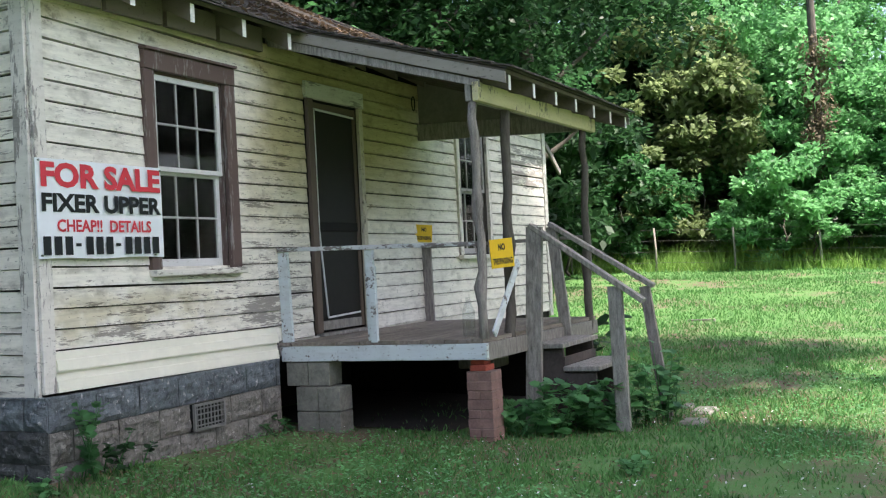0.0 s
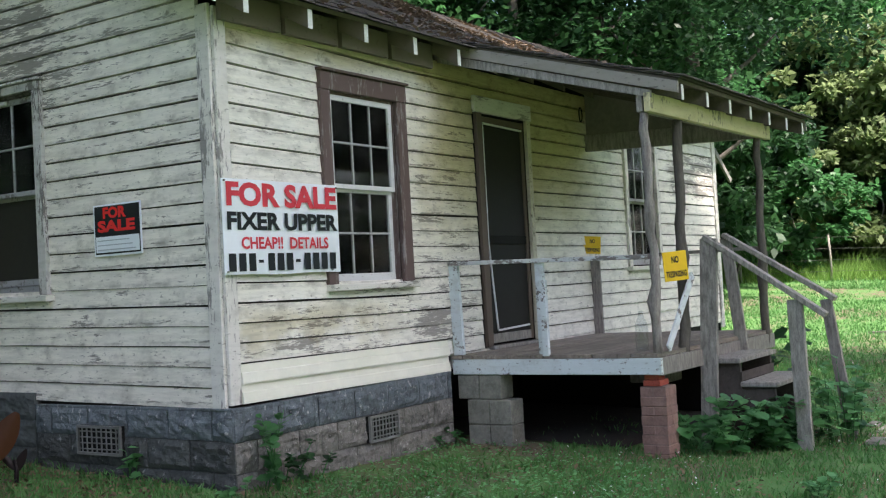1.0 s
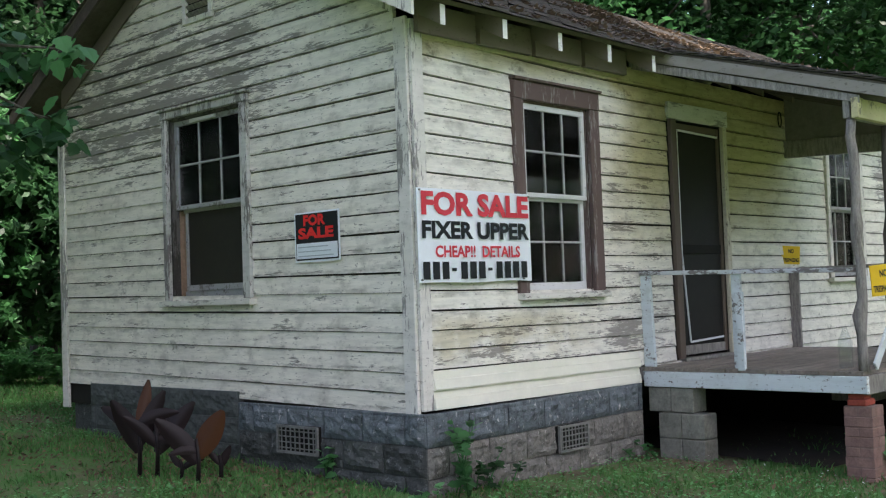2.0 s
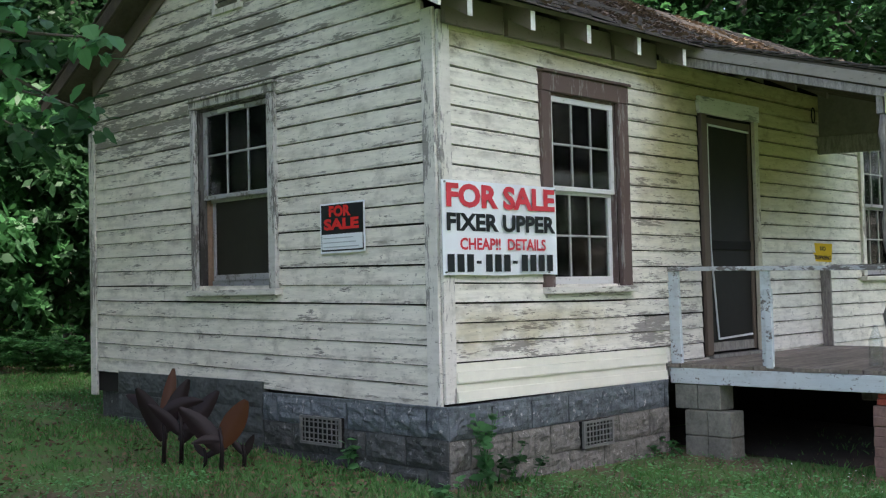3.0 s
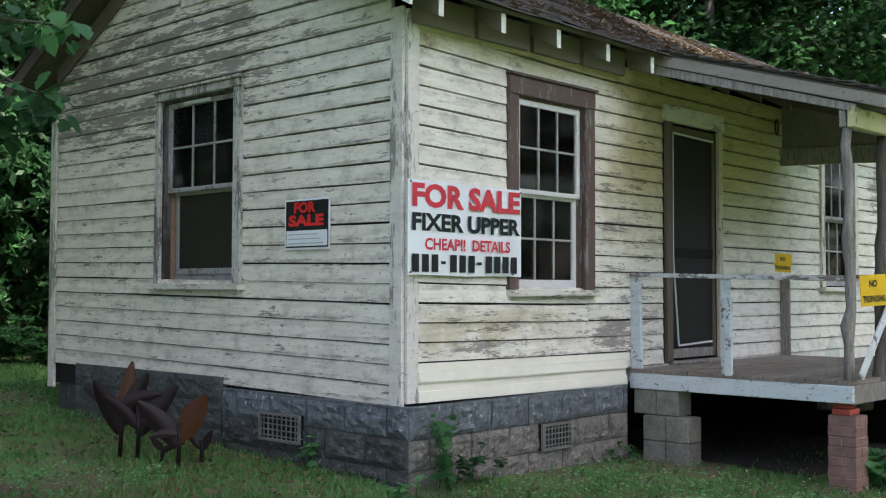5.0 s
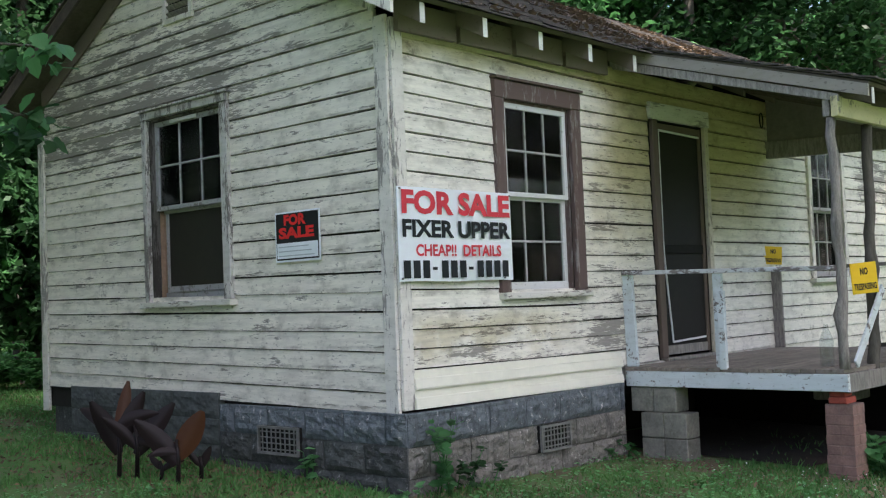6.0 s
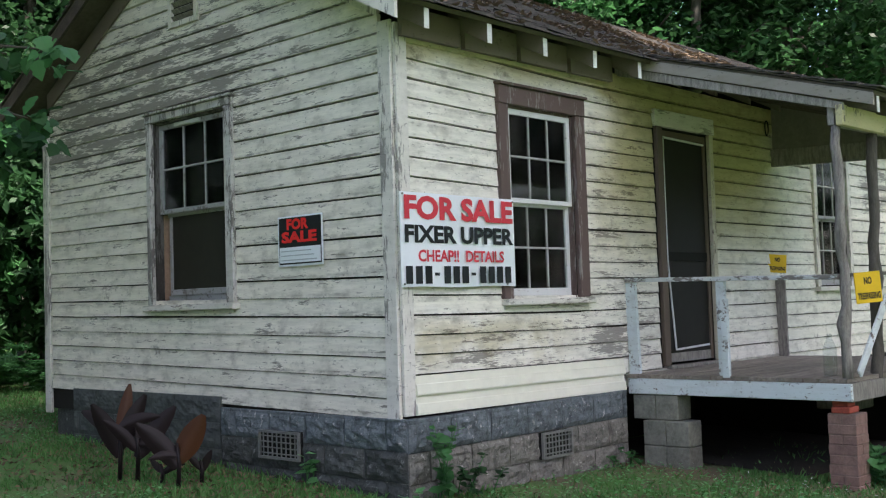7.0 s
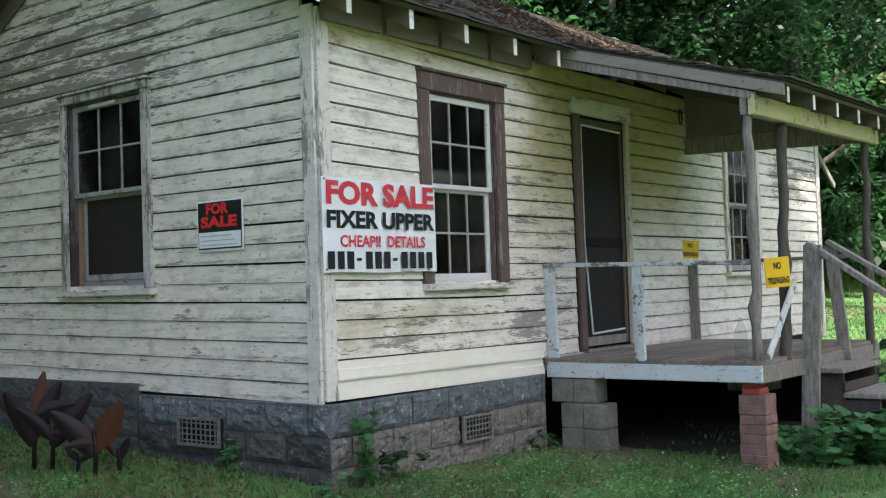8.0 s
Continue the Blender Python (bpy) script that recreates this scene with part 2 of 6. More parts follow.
M_TAILEND = painted("rafter_end_paint", (0.80, 0.80, 0.78), (0.35, 0.33, 0.3), 0.30, (3.0, 3.0, 3.0))
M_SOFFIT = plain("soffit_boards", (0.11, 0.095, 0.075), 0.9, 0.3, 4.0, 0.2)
M_PANEL = plain("porch_end_panel", (0.20, 0.185, 0.165), 0.85, 0.2, 3.0, 0.15)
M_SHINGLE = plain("shingle", (0.085, 0.075, 0.068), 0.95, 0.4, 14.0, 0.4)
M_LITTER = leaf_mat("dry_leaf_litter", (0.08, 0.055, 0.035), (0.26, 0.18, 0.11), 0.8, 0.1)
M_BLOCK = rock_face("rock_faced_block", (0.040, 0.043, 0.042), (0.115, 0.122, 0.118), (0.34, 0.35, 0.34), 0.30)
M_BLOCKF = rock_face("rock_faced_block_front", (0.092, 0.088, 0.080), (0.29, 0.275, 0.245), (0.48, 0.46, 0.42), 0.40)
M_CAP = rock_face("flaking_blue_grey", (0.070, 0.082, 0.090), (0.205, 0.235, 0.250), (0.48, 0.48, 0.47), 0.42)
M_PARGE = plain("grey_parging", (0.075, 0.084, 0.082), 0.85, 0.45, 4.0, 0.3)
M_CMU = plain("concrete_block", (0.22, 0.215, 0.18), 0.95, 0.4, 6.0, 0.3, spread=0.25)
M_BRICK = plain("old_red_brick", (0.235, 0.145, 0.122), 0.9, 0.3, 9.0, 0.3, spread=0.2)
M_BRICKR = plain("bright_red_brick", (0.34, 0.075, 0.05), 0.9, 0.3, 9.0, 0.3)
M_JOINT = plain("dark_joint", (0.07, 0.068, 0.066), 0.95, 0.2, 9.0, 0.2)
# soil colour darkened to paint the shade under the porch
M_UNDERSHADE = plain("porch_shade_soil", (0.035, 0.028, 0.022), 0.95, 0.3, 6.0, 0.4)
M_MORTAR = plain("mortar", (0.20, 0.135, 0.115), 0.95, 0.2, 9.0, 0.2)
M_IRON = plain("vent_metal", (0.22, 0.22, 0.21), 0.6, 0.2, 9.0, 0.1, metal=0.4)
# near black: paints shaded hollows, and serves dark wire and rail too
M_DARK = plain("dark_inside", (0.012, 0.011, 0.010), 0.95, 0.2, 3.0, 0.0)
# indoor darkness put into the colour; also the wall core behind the siding
M_ROOM = plain("room_shade_plaster", (0.022, 0.020, 0.018), 0.9, 0.2, 3.0, 0.1)
M_SCREEN = plain("screen_mesh", (0.013, 0.011, 0.009), 0.7, 0.2, 2.0, 0.0)
M_SCREENG = plain("window_screen", (0.022, 0.020, 0.015), 0.6, 0.15, 2.0, 0.0)
M_GLASS = glass_mat("old_window_glass")
M_WHITE = plain("sign_white", (0.80, 0.84, 0.88), 0.4, 0.03, 3.0, 0.0)
M_RED = plain("sign_red", (0.62, 0.05, 0.07), 0.45, 0.05, 3.0, 0.0)
M_BLACK = plain("sign_black", (0.012, 0.014, 0.018), 0.45, 0.1, 3.0, 0.0)
M_REDN = plain("sign_bright_red", (0.75, 0.03, 0.03), 0.45, 0.05, 3.0, 0.0)
M_GREYT = plain("faint_print", (0.45, 0.49, 0.52), 0.5, 0.05, 3.0, 0.0)
M_YELLOW = plain("sign_yellow", (0.78, 0.50, 0.02), 0.45, 0.06, 3.0, 0.0)
M_BARK = plain("tree_bark", (0.10, 0.09, 0.078), 0.95, 0.4, 6.0, 0.6, stretch=(3, 3, 0.6))
# tree greens carry light too: darker for shaded wood, brighter for sunlit edges
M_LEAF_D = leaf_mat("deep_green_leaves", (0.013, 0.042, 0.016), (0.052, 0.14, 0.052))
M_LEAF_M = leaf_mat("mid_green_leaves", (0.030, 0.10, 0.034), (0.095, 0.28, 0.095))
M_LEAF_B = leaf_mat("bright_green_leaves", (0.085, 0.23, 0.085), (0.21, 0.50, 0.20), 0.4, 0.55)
M_LEAF_Y = leaf_mat("pale_olive_leaves", (0.11, 0.165, 0.065), (0.28, 0.36, 0.16), 0.5, 0.55)
M_CANNA = leaf_mat("dark_red_canna_leaf", (0.008, 0.005, 0.006), (0.021, 0.010, 0.011), 0.5, 0.12)
M_VINE = leaf_mat("dry_vine", (0.10, 0.08, 0.05), (0.26, 0.21, 0.15), 0.8, 0.2)
M_STRING = plain("dark_damp_wood", (0.075, 0.062, 0.054), 0.9, 0.35, 5.0, 0.3)
# orange tint stands in for sun shining through a canna leaf
M_CANNAO = leaf_mat("backlit_canna_leaf", (0.055, 0.020, 0.008), (0.10, 0.036, 0.012), 0.45, 0.3)
M_GRASS = leaf_mat("lawn_blades", (0.050, 0.150, 0.038), (0.155, 0.36, 0.11), 0.6, 0.3)
M_STRAW = leaf_mat("dry_straw_blades", (0.16, 0.125, 0.065), (0.36, 0.30, 0.17), 0.7, 0.3)
M_TALL = leaf_mat("tall_grass_blades", (0.10, 0.22, 0.04), (0.26, 0.44, 0.10), 0.6, 0.4)
M_WIRE = plain("fence_wire", (0.20, 0.19, 0.18), 0.6, 0.2, 5.0, 0.0, metal=0.5)
def clear_mat(name):
    m, t, b = shader(name, 0.1)
    tp, gl, mx = t.nodes.new("ShaderNodeBsdfTransparent"), t.nodes.new("ShaderNodeBsdfGlossy"), t.nodes.new("ShaderNodeMixShader")
    tp.inputs[0].default_value = (0.90, 0.92, 0.92, 1)
    gl.inputs["Roughness"].default_value = 0.15
    mx.inputs[0].default_value = 0.09
    t.links.new(tp.outputs[0], mx.inputs[1])
    t.links.new(gl.outputs[0], mx.inputs[2])
    t.links.new(mx.outputs[0], t.nodes["Material Output"].inputs[0])
    return m


M_BOTTLE = clear_mat("clear_plastic")


def ground_mat():
    m, t, b = shader("lawn_soil", 0.95)
    p = position(t)
    n1, n2, n3 = noise_of(t, 0.55, p, 6.0, 0.65), noise_of(t, 3.0, p, 6.0, 0.7), noise_of(t, 40.0, p, 3.0, 0.7)
    soil = blend(t, n3, (0.065, 0.050, 0.034), (0.21, 0.165, 0.11))
    green = blend(t, n2, (0.048, 0.125, 0.03), (0.12, 0.25, 0.07))
    mask = calc(t, "ADD", calc(t, "MULTIPLY", n1, 0.65), calc(t, "MULTIPLY", n2, 0.35))
    worn = calc(t, "MULTIPLY", ramp(t, axis_of(t, "Y"), 0.2, 2.5), ramp(t, axis_of(t, "X"), 4.0, 0.5))
    mask = calc(t, "ADD", mask, calc(t, "MULTIPLY", worn, 0.015))
    t.links.new(blend(t, ramp(t, mask, 0.47, 0.60), green, soil), b.inputs["Base Color"])
    bump(t, b, calc(t, "ADD", n2, n3), 0.5, 0.03)
    return m


M_GROUND = ground_mat()


# ---- builders ----
def part(name, bm, material, parent=None, label=""):
    me = bpy.data.meshes.new(name)
    bm.to_mesh(me)
    bm.free()
    me.materials.append(material)
    ob = new(name, me)
    if parent:
        ob.parent = parent
    if label:
        ob["label"] = label
    return ob


def mesh_part(name, verts, faces, material, parent=None, label=""):
    me = bpy.data.meshes.new(name)
    me.from_pydata(verts, [], faces)
    me.materials.append(material)
    ob = new(name, me)
    if parent:
        ob.parent = parent
    if label:
        ob["label"] = label
    return ob


def thing(name, label, category, group="", kind=""):
    return tagged(new(name), label, category, group, kind)


def box(bm, x0, x1, y0, y1, z0, z1):
    vs = [bm.verts.new((x, y, z)) for x in (x0, x1) for y in (y0, y1) for z in (z0, z1)]
    for f in ((0, 1, 3, 2), (4, 6, 7, 5), (0, 4, 5, 1), (2, 3, 7, 6), (0, 2, 6, 4), (1, 5, 7, 3)):
        bm.faces.new([vs[i] for i in f])
    return vs


def boxed(x0, x1, y0, y1, z0, z1, bevel=0.0):
    bm = bmesh.new()
    box(bm, x0, x1, y0, y1, z0, z1)
    if bevel:
        bmesh.ops.bevel(bm, geom=bm.edges[:], offset=bevel, segments=1, affect="EDGES", clamp_overlap=True)
    bmesh.ops.recalc_face_normals(bm, faces=bm.faces[:])
    return bm


def beam_into(bm, p, q, w, h, up=(0, 0, 1)):
    """A bar from p to q, w across and h along up."""
    p, q = Vector(p), Vector(q)
    d = (q - p).normalized()
    side = d.cross(Vector(up)).normalized()
    top = side.cross(d).normalized()
    vs = [bm.verts.new(e + side * (w / 2 * a) + top * (h / 2 * b)) for e in (p, q) for a, b in ((-1, -1), (1, -1), (1, 1), (-1, 1))]
    for f in ((0, 1, 2, 3), (7, 6, 5, 4), (0, 4, 5, 1), (1, 5, 6, 2), (2, 6, 7, 3), (3, 7, 4, 0)):
        bm.faces.new([vs[i] for i in f])


def beam(p, q, w, h, up=(0, 0, 1), bevel=0.004):
    bm = bmesh.new()
    beam_into(bm, p, q, w, h, up)
    bmesh.ops.recalc_face_normals(bm, faces=bm.faces[:])
    if bevel:
        bmesh.ops.bevel(bm, geom=bm.edges[:], offset=bevel, segments=1, affect="EDGES", clamp_overlap=True)
    return bm


def prism(points, axis, a, b):
    """A polygon of (u, v) drawn out along axis from a to b: 'x' takes (y, z), 'y' takes (x, z), 'z' takes (x, y)."""
    place = {"x": lambda u, v, w: (w, u, v), "y": lambda u, v, w: (u, w, v), "z": lambda u, v, w: (u, v, w)}[axis]
    bm = bmesh.new()
    lo = [bm.verts.new(place(u, v, a)) for u, v in points]
    hi = [bm.verts.new(place(u, v, b)) for u, v in points]
    bm.faces.new(lo)
    bm.faces.new(hi[::-1])
    n = len(points)
    for i in range(n):
        bm.faces.new((lo[i], hi[i], hi[(i + 1) % n], lo[(i + 1) % n]))
    bmesh.ops.recalc_face_normals(bm, faces=bm.faces[:])
    return bm


def tube(points, radii, sides=8):
    """A round limb through points."""
    bm = bmesh.new()
    rings = []
    for i, p in enumerate(points):
        p = Vector(p)
        d = (Vector(points[min(i + 1, len(points) - 1)]) - Vector(points[max(i - 1, 0)])).normalized()
        a = d.cross(Vector((0.31, 0.95, 0.05))).normalized()
        c = d.cross(a)
        rings.append([bm.verts.new(p + (a * math.cos(s * math.tau / sides) + c * math.sin(s * math.tau / sides)) * radii[i]) for s in range(sides)])
    for r0, r1 in zip(rings, rings[1:]):
        for s in range(sides):
            bm.faces.new((r0[s], r0[(s + 1) % sides], r1[(s + 1) % sides], r1[s]))
    bm.faces.new(rings[0][::-1])
    bm.faces.new(rings[-1])
    for f in bm.faces:
        f.smooth = True
    return bm


rng = np.random.default_rng(7)


def ground_z(x, y):
    """Height of the lawn."""
    x, y = np.asarray(x, float), np.asarray(y, float)
    z = 0.035 * np.clip(y, 0, 12) + 0.035 * np.clip(y, -4, 0) - 0.03 * np.clip(x, 0, 4)
    z = z + 0.036 * np.clip(x - 6.0, 0, 60) + 0.07 * np.clip(x - 26.5, 0, 7)
    z = z + 0.03 * np.sin(x * 1.3 + 0.7 * y) * np.sin(y * 0.9 - 0.4 * x) * np.clip((np.abs(x) + np.abs(y)) / 8 - 0.4, 0, 1)
    return z


# ---- ground ----
def build_ground():
    gx = np.r_[np.linspace(-400, -30, 8), np.linspace(-25, 45, 141), np.linspace(55, 500, 9)]
    gy = np.r_[np.linspace(-400, -30, 8), np.linspace(-25, 45, 141), np.linspace(55, 500, 9)]
    xx, yy = np.meshgrid(gx, gy)
    zz = ground_z(xx, yy)
    n = len(gx)
    verts = np.stack([xx, yy, zz], -1).reshape(-1, 3).tolist()
    faces = [(j * n + i, j * n + i + 1, (j + 1) * n + i + 1, (j + 1) * n + i) for j in range(len(gy) - 1) for i in range(n - 1)]
    ob = mesh_part("ground", verts, faces, M_GROUND)
    ob.data.polygons.foreach_set("use_smooth", [True] * len(faces))
    tagged(ob, "patchy green lawn with bare brown soil and dry leaves", "ground", kind="structure")


build_ground()

# ---- house: main numbers ----
HX, HY = 9.16, 4.66                 # length of the front, depth of the gable
WT = 0.17                           # wall thickness
EXPO_L, EXPO_F = 0.1325, 0.1286     # siding exposure, gable and front
RIDGE_Y, RIDGE_Z, EAVE_Y, EAVE_Z = 2.33, 4.55, -0.36, 3.15
SLOPE = (RIDGE_Z - EAVE_Z) / (RIDGE_Y - EAVE_Y)
WIN_L = (1.722, 2.89, 1.31, 2.895)    # gable window: y0, y1, z0, z1 of the casing
WIN_F = (1.012, 2.065, 1.27, 2.837)    # front window: x0, x1, z0, z1
WIN_R = (6.21, 7.16, 1.31, 2.86)    # second front window
DOOR = (3.10, 4.115, 0.66, 2.87)     # door with its casing
VENT_G = (2.14, 2.545, 3.545, 3.98)   # gable louvre
PX0, PX1, PY = 2.575, 5.34, -1.85    # porch: ends and front
FLOOR_Z = 0.63


def roof_under(y):
    """Underside of the main roof above depth y."""
    return RIDGE_Z - 0.09 - SLOPE * abs(y - RIDGE_Y)


def wall_with_holes(name, axis, a0, a1, z0, z1, holes, lo, hi, material, label):
    """A solid wall of given thickness, cut through at the holes (a0, a1, z0, z1)."""
    bm = bmesh.new()
    cuts_a = sorted({a0, a1, *[h[0] for h in holes], *[h[1] for h in holes]})
    cuts_z = sorted({z0, z1, *[h[2] for h in holes], *[h[3] for h in holes]})
    solid = {}
    for i in range(len(cuts_a) - 1):
        for j in range(len(cuts_z) - 1):
            ca, cz = (cuts_a[i] + cuts_a[i + 1]) / 2, (cuts_z[j] + cuts_z[j + 1]) / 2
            solid[i, j] = not any(h[0] < ca < h[1] and h[2] < cz < h[3] for h in holes)

    def pt(a, w, z):
        return (a, w, z) if axis == "x" else (w, a, z)
    for (i, j), full in solid.items():
        if not full:
            continue
        A0, A1, Z0, Z1 = cuts_a[i], cuts_a[i + 1], cuts_z[j], cuts_z[j + 1]
        for w in (lo, hi):
            bm.faces.new([bm.verts.new(pt(a, w, z)) for a, z in ((A0, Z0), (A1, Z0), (A1, Z1), (A0, Z1))])
        for di, dj, e in ((-1, 0, ((A0, Z0), (A0, Z1))), (1, 0, ((A1, Z0), (A1, Z1))), (0, -1, ((A0, Z0), (A1, Z0))), (0, 1, ((A0, Z1), (A1, Z1)))):
            if not solid.get((i + di, j + dj), False):
                (ea, ez), (fa, fz) = e
                bm.faces.new([bm.verts.new(pt(*v)) for v in ((ea, lo, ez), (fa, lo, fz), (fa, hi, fz), (ea, hi, ez))])
    bmesh.ops.remove_doubles(bm, verts=bm.verts[:], dist=1e-4)
    bmesh.ops.recalc_face_normals(bm, faces=bm.faces[:])
    return tagged(part(name, bm, material), label, "wall", kind="structure")


def inset(h, d):
    return (h[0] + d, h[1] - d, h[2], h[3] - d)


HOLE_L, HOLE_F, HOLE_R = (1.815, 2.825, 1.31, 2.81), (1.12, 1.94, 1.27, 2.683), inset(WIN_R, 0.08)
HOLE_D = (DOOR[0] + 0.115, DOOR[1] - 0.085, DOOR[2], DOOR[3] - 0.145)
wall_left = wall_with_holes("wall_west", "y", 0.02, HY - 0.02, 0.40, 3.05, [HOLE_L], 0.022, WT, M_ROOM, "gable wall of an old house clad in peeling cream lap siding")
wall_front = wall_with_holes("wall_south", "x", 0.02, HX - 0.02, 0.40, 3.05, [HOLE_F, HOLE_R, HOLE_D], 0.022, WT, M_ROOM, "front wall clad in peeling cream lap siding, yellowed and colour-shaded under the porch")
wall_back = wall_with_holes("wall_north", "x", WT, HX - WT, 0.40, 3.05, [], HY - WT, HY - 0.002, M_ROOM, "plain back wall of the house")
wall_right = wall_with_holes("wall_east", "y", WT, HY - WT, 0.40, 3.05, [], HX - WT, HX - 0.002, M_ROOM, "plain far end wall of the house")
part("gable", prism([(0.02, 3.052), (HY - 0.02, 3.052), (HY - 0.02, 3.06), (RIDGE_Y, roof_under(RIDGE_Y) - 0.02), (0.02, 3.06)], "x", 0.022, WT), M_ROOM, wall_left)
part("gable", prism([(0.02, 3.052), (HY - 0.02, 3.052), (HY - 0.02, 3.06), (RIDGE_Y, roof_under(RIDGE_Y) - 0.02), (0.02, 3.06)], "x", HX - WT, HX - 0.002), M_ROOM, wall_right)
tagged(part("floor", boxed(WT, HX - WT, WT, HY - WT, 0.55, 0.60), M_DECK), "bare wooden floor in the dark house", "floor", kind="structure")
tagged(part("ceiling", boxed(WT, HX - WT, WT, HY - WT, 2.98, 3.03), M_ROOM), "plaster ceiling in the house, coloured near black for indoor shade", "ceiling", kind="structure")
tagged(part("wall_partition", boxed(WT, HX - WT, 2.3, 2.38, 0.60, 2.98), M_ROOM), "inner partition wall, coloured near black for indoor shade", "wall", kind="structure")


# ---- siding ----
def siding(parent, axis, rows, z_base, expo, a0f, a1f, holes, material, seed, rise=None):
    """Lap boards, each a wedge of its own; boards break at openings and at butt joints."""
    r = random.Random(seed)
    for k in range(rows):
        z0 = z_base + expo * k
        z1 = z0 + expo + 0.006
        zc = z0 + expo / 2
        spans = [(a0f(zc), a1f(zc))]
        for h in holes:
            if h[2] < zc < h[3]:
                cut = []
                for s, e in spans:
                    if h[0] > s:
                        cut.append((s, min(e, h[0])))
                    if h[1] < e:
                        cut.append((max(s, h[1]), e))
                spans = [(s, e) for s, e in cut if e - s > 0.02]
        for s, e in spans:
            if e - s < 0.03:
                continue
            cutp = [s, e]
            if e - s > 2.2 and r.random() < 0.55:
                cutp.insert(1, s + (e - s) * r.uniform(0.25, 0.75))
            for p, q in zip(cutp, cutp[1:]):
                q2 = q - (0.003 if q != e else 0)
                lift, out = r.uniform(-0.003, 0.003), r.uniform(0.0, 0.004)
                n = max(1, int((q2 - p) / 0.3))
                verts, faces = [], []
                sag = [r.uniform(-0.002, 0.002) for _ in range(n + 1)]
                for i in range(n + 1):
                    a = p + (q2 - p) * i / n
                    zz = lift + sag[i] + (rise(a, z0) if rise else 0.0)
                    prof = ((-0.017 - out, z0 + zz), (-0.016 - out, z0 + 0.006 + zz), (-0.008, z0 + expo - 0.010 + zz), (0.014, z0 + expo - 0.008 + zz), (0.020, z0 + expo - 0.008 + zz), (0.020, z0 + zz))
                    verts += [(a, w, z) if axis == "x" else (w, a, z) for w, z in prof]
                for i in range(n):
                    b = 6 * i
                    faces += [(b + j, b + (j + 1) % 6, b + 6 + (j + 1) % 6, b + 6 + j) for j in range(6)]
                faces += [(0, 1, 2, 3, 4, 5), tuple(6 * n + j for j in range(5, -1, -1))]
                mesh_part("siding_board", verts, faces, material, parent)


def left_lo(z):
    return 0.125 if z < 3.0 else max(0.125, RIDGE_Y - (RIDGE_Z - 0.10 - z) / SLOPE)


def left_hi(z):
    return HY - 0.09 if z < 3.0 else min(HY - 0.09, RIDGE_Y + (RIDGE_Z - 0.10 - z) / SLOPE)


def gable_rise(y, z):
    """The old sill has settled towards the corner, and the low courses with it."""
    return 0.016 * (y - 1.73) * min(1.0, max(0.0, (2.7 - z) / 1.3))


def front_rise(x, z):
    """Front courses climb a little towards the corner."""
    return max(0.0, (1.9 - x) / 1.8) * (0.02 + 0.018 * (z - 0.9))


Z_L = 0.541
Z_F = 0.775
siding(wall_left, "y", 30, Z_L, EXPO_L, left_lo, left_hi, [WIN_L, VENT_G], M_LEFT, 3, gable_rise)
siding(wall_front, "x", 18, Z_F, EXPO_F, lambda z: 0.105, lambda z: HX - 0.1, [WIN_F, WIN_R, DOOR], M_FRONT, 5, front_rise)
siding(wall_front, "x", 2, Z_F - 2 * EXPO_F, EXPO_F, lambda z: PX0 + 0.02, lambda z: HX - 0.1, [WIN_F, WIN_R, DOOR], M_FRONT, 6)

siding(wall_front, "x", 1, Z_F - EXPO_F, EXPO_F, lambda z: 0.105, lambda z: PX0 + 0.017, [], M_FRONT, 8, front_rise)

# corner boards, frieze, vinyl strips
for nm, pts in (("corner_board", (-0.030, 0.0, 0.0, 0.118, 0.50, 3.12)), ("corner_board", (-0.008, 0.098, -0.032, -0.002, 0.53, 3.10))):
    part(nm, boxed(*pts, bevel=0.004), M_TRIM, wall_left if pts[1] == 0.0 else wall_front)
part("corner_board", boxed(-0.030, 0.0, HY - 0.085, HY + 0.02, 0.36, 3.12, 0.004), M_TRIM, wall_left)
part("corner_board", boxed(HX - 0.095, HX + 0.02, -0.030, -0.002, 0.45, 3.10, 0.004), M_TRIM, wall_front)
part("frieze_board", boxed(0.10, HX - 0.1, -0.022, 0.0, 2.982, 3.10, 0.003), M_FRONT, wall_front)
for k in range(2):
    pts = []
    bm = bmesh.new()
    z_l, z_r = 0.532 + 0.126 * k, 0.509 + 0.128 * k
    for x, z in ((0.088, z_l), (2.50, z_r)):
        pts.append([bm.verts.new((x, w, z + dz)) for w, dz in ((-0.050, 0.0), (-0.052, 0.012), (-0.044, 0.070), (-0.036, 0.075), (-0.030, 0.128), (-0.024, 0.128), (-0.024, 0.0))])
    for i in range(7):
        bm.faces.new((pts[0][i], pts[0][(i + 1) % 7], pts[1][(i + 1) % 7], pts[1][i]))
    bm.faces.new(pts[0][::-1]); bm.faces.new(pts[1])
    bmesh.ops.recalc_face_normals(bm, faces=bm.faces[:])
    part("vinyl_strip", bm, M_VINYL, wall_front, "clean cream vinyl siding strip")


